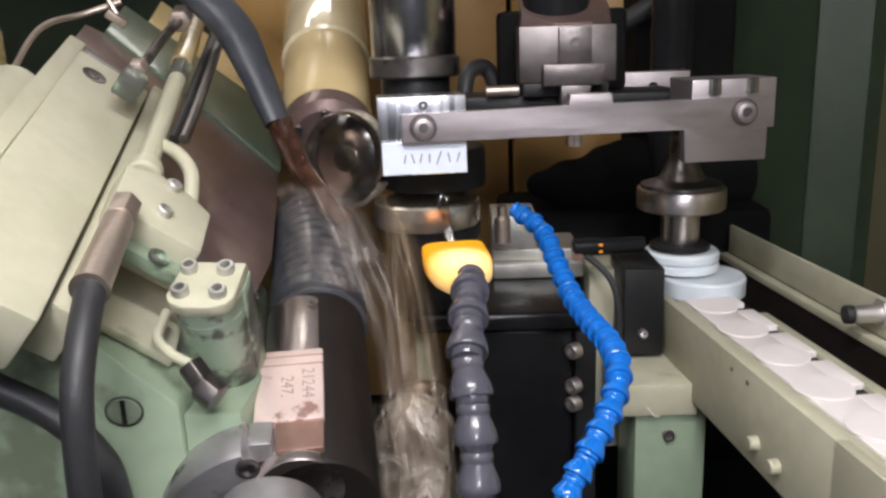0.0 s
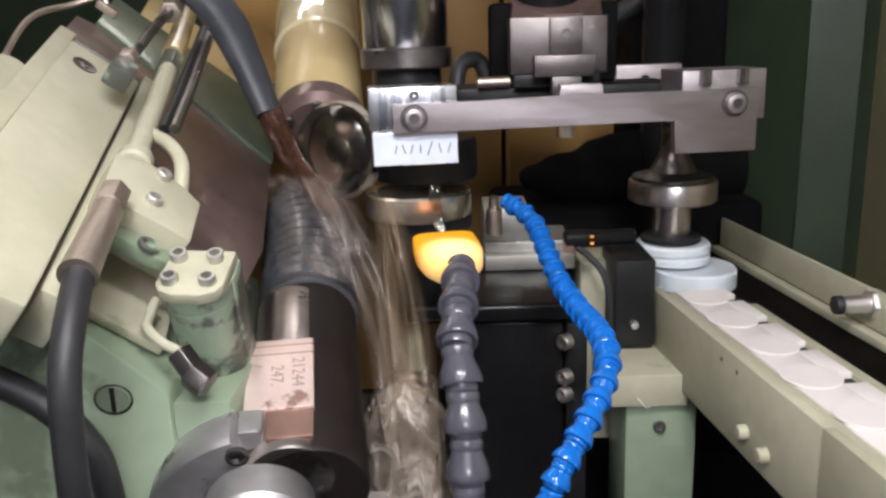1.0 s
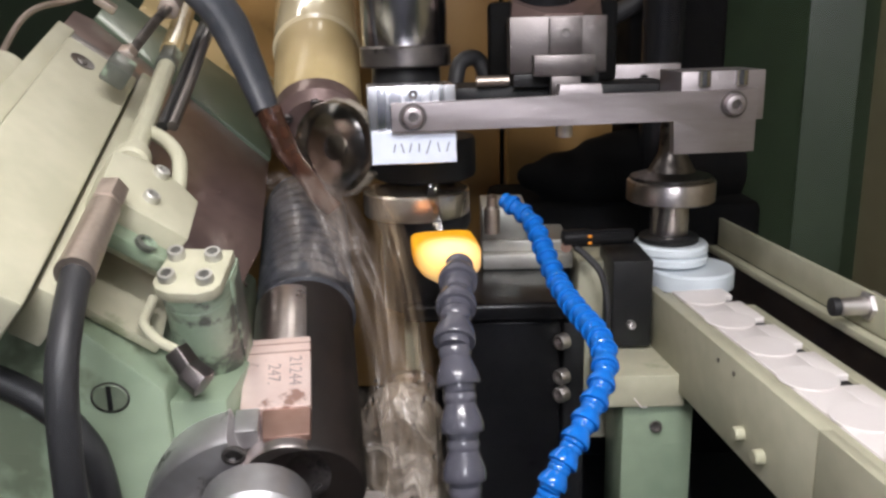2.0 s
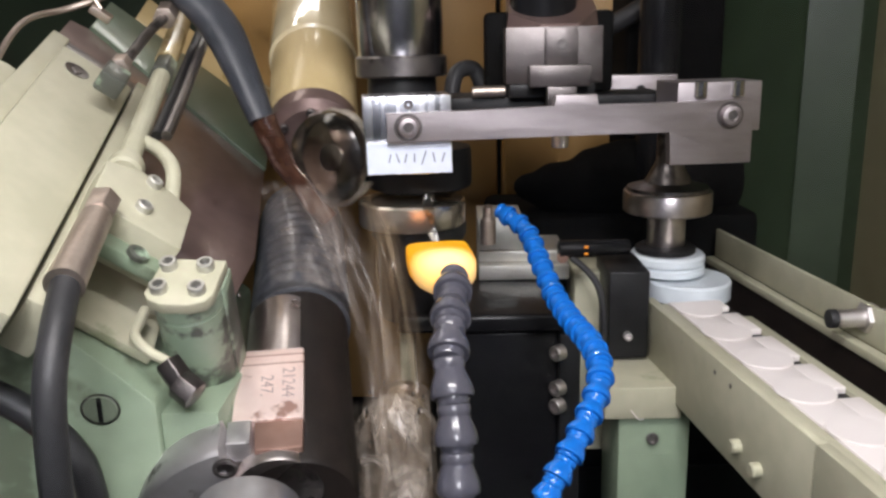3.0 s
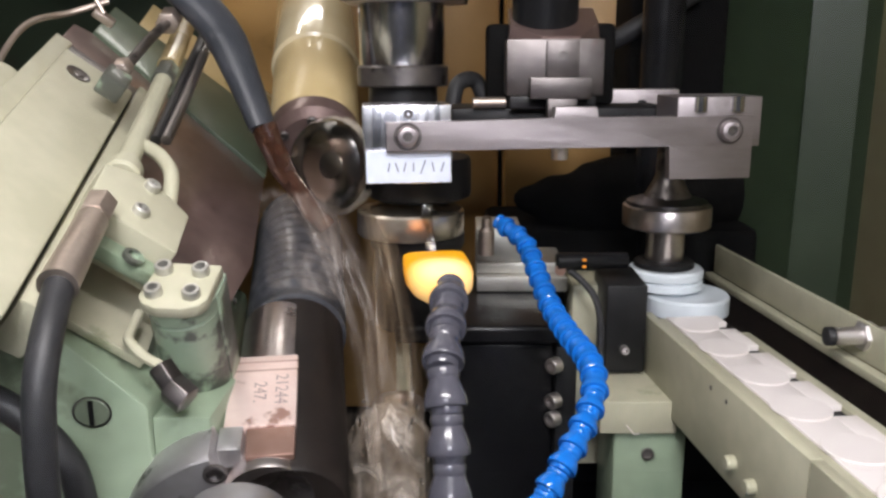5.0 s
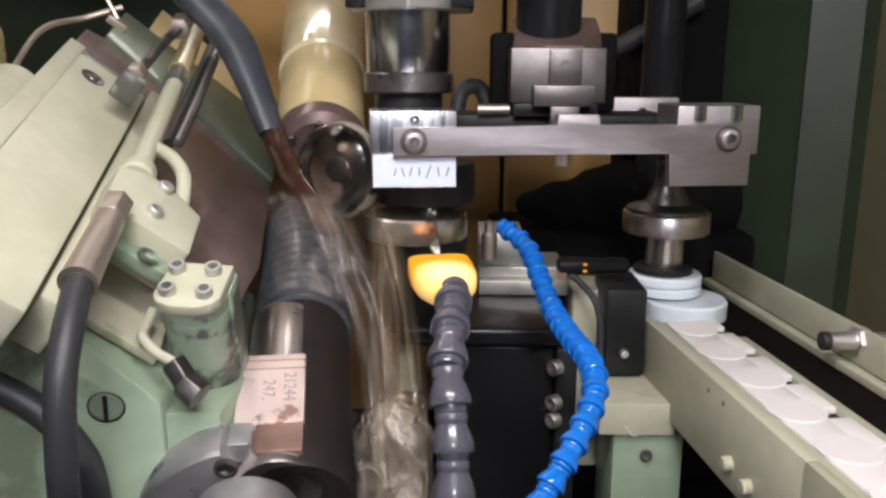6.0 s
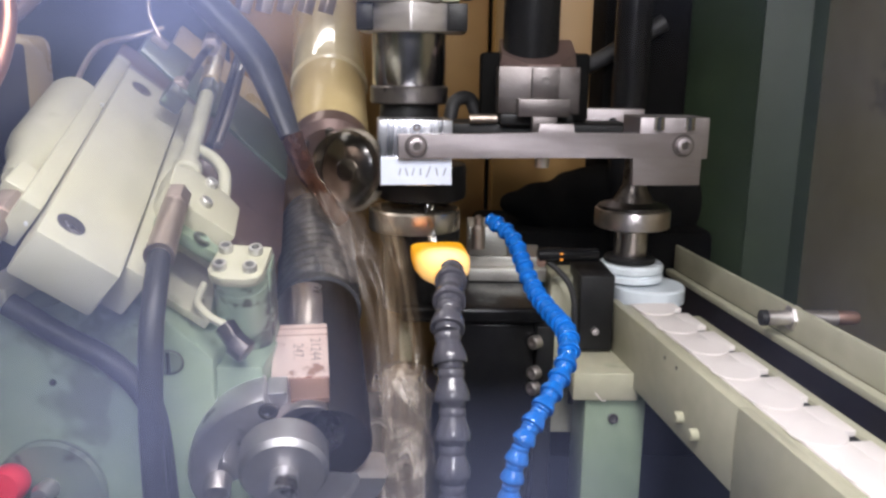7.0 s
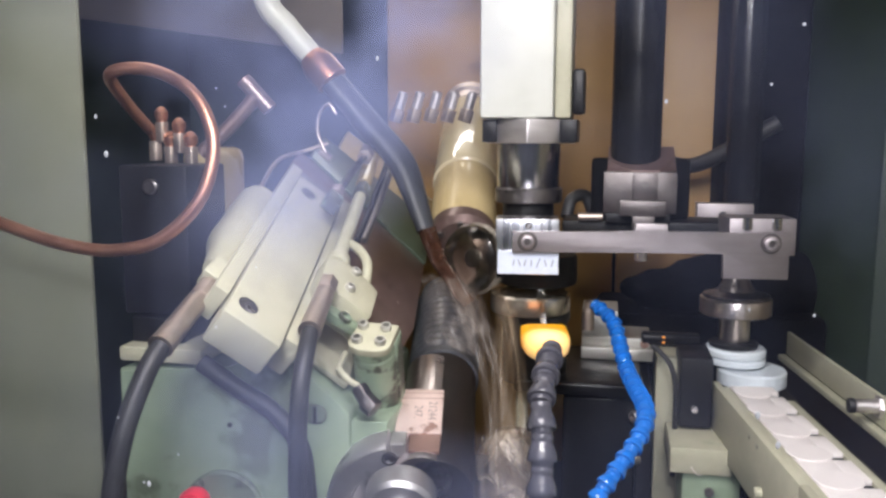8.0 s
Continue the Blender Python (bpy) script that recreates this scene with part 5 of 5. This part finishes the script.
for x, z in ((-0.340, 1.455), (-0.325, 1.450), (-0.316, 1.462), (-0.333, 1.472), (-0.305, 1.45)):
    ft = part("fitting", hexnut(axis_of((x, 0.475, z - 0.025), (0, 0, 1)), 0.0065, 0.018), FERRULE, bv, "plated fitting")
    part("ball", turned(axis_of((x, 0.475, z - 0.007), (0, 0, 1)), [(0.004, 0), (0.006, 0.004), (0.006, 0.009), (0.003, 0.013), (0, 0.014)], 16), COPPER, ft)
rear = thing("rear_casting", (-0.37, 0.64, 1.30), "cream painted casting behind the black valve", "casting")
part("body", boxed(ID, (-0.398, 0.62, 0.95), (-0.355, 0.70, 1.440), 0.012, 3), CREAM, rear)
ledge = thing("casting_ledge", (-0.36, 0.46, 1.27), "green painted ledge carrying the valve", "ledge")
part("ledge", boxed(ID, (-0.338, 0.398, 1.2632), (-0.262, 0.52, 1.2765), 0.003), PALE, ledge)
cp = thing("copper_pipe", (-0.28, 0.36, 1.40), "bent copper pipe looping in front of the valve", "pipe")
loop = [(-0.333, 0.455, 1.458), (-0.334, 0.42, 1.482)] + [(-0.300 + 0.072 * math.cos(radians(a)), 0.365 + 0.02 * math.sin(radians(a)), 1.4355 + 0.069 * math.sin(radians(a))) for a in (108, 80, 45, 10, -25, -60, -90)]
part("tube", hose([*loop, (-0.333, 0.345, 1.368), (-0.366, 0.345, 1.375), (-0.42, 0.345, 1.392), (-0.50, 0.345, 1.42)], 0.0050, 12, 90), COPPER, cp)
tp = thing("tee_lever", (-0.29, 0.52, 1.45), "brown tee-shaped lever behind the copper pipe", "lever")
part("rod", hose([(-0.325, 0.53, 1.435), (-0.30, 0.54, 1.46), (-0.275, 0.55, 1.49)], 0.007, 12, 10), BROWN, tp)
part("tee", hose([(-0.287, 0.55, 1.507), (-0.275, 0.552, 1.493), (-0.262, 0.555, 1.478)], 0.008, 12, 8), BROWN, tp)
structure("trim_left", boxed(ID, (-0.748, 0.436, 0.92), (-0.386, 0.441, 2.0), 0.001), PANEL, "green painted sheet metal side trim of the door opening")
rk = thing("red_knob", (-0.262, 0.385, 1.148), "red plastic knob with a steel stem", "knob")
part("knob", turned(axis_of((-0.265, 0.390, 1.150), (0, -1, 0.1)), [(0.011, 0), (0.0125, 0.004), (0.0125, 0.012), (0.010, 0.016), (0, 0.017)], 22), RED, rk)
part("stem", turned(axis_of((-0.243, 0.390, 1.144), (0, -1, 0.1)), [(0.007, 0), (0.007, 0.01), (0.005, 0.015), (0, 0.015)], 18), STEEL, rk)

# fittings and wires at the slide's upper end
for k in range(5):
    ft = thing("pipe_fitting", (-0.20 + 0.022 * k, 0.80, 1.47), "plated pipe fitting in a row behind the slide", "fitting", "row of fittings")
    part("nut", hexnut(axis_of((-0.20 + 0.022 * k, 0.80, 1.47), (0.3, 0, 1)), 0.009, 0.016), FERRULE, ft)
    part("stub", turned(axis_of((-0.195 + 0.022 * k, 0.80, 1.486), (0.3, 0, 1)), [(0.006, 0), (0.006, 0.02), (0.004, 0.022)], 14), STEEL, ft)
wb = thing("wire_bundle", (-0.235, 0.60, 1.43), "thin wires and a bent steel tube above the slide", "wires")
part("tube", hose([(-0.27, 0.50, 1.365), (-0.265, 0.53, 1.40), (-0.262, 0.57, 1.428), (-0.245, 0.60, 1.437), (-0.222, 0.61, 1.445)], 0.0021, 10, 30), FERRULE, wb)
part("wire", hose([(-0.222, 0.60, 1.436), (-0.230, 0.60, 1.455), (-0.228, 0.60, 1.475), (-0.218, 0.60, 1.485), (-0.210, 0.60, 1.475)], 0.0018, 8, 24), FERRULE, wb)
part("clip", boxed(frame_of((-0.222, 0.60, 1.433), ALONG, UP), (-0.008, -0.004, -0.003), (0.007, 0.004, 0.003), 0.001), FERRULE, wb)

# droplets on the window
rng = random.Random(4)
bm = bmesh.new()
for k in range(70):
    x, z = rng.uniform(-0.12, 0.26), rng.uniform(1.28, 1.56)
    if -0.05 < x < 0.09 and 1.34 < z < 1.46:
        continue
    s = rng.choice((0.0003, 0.0004, 0.0005, 0.0008))
    bmesh.ops.create_icosphere(bm, subdivisions=2, radius=1, matrix=Matrix.Translation((x, YF - 0.0122, z)) @ Matrix.Diagonal((s, s * 0.4, s * rng.uniform(1, 1.8), 1)))
single("water_droplet", bm, SPOT, "small milky white droplets on the window", "droplets", kind="stuff")
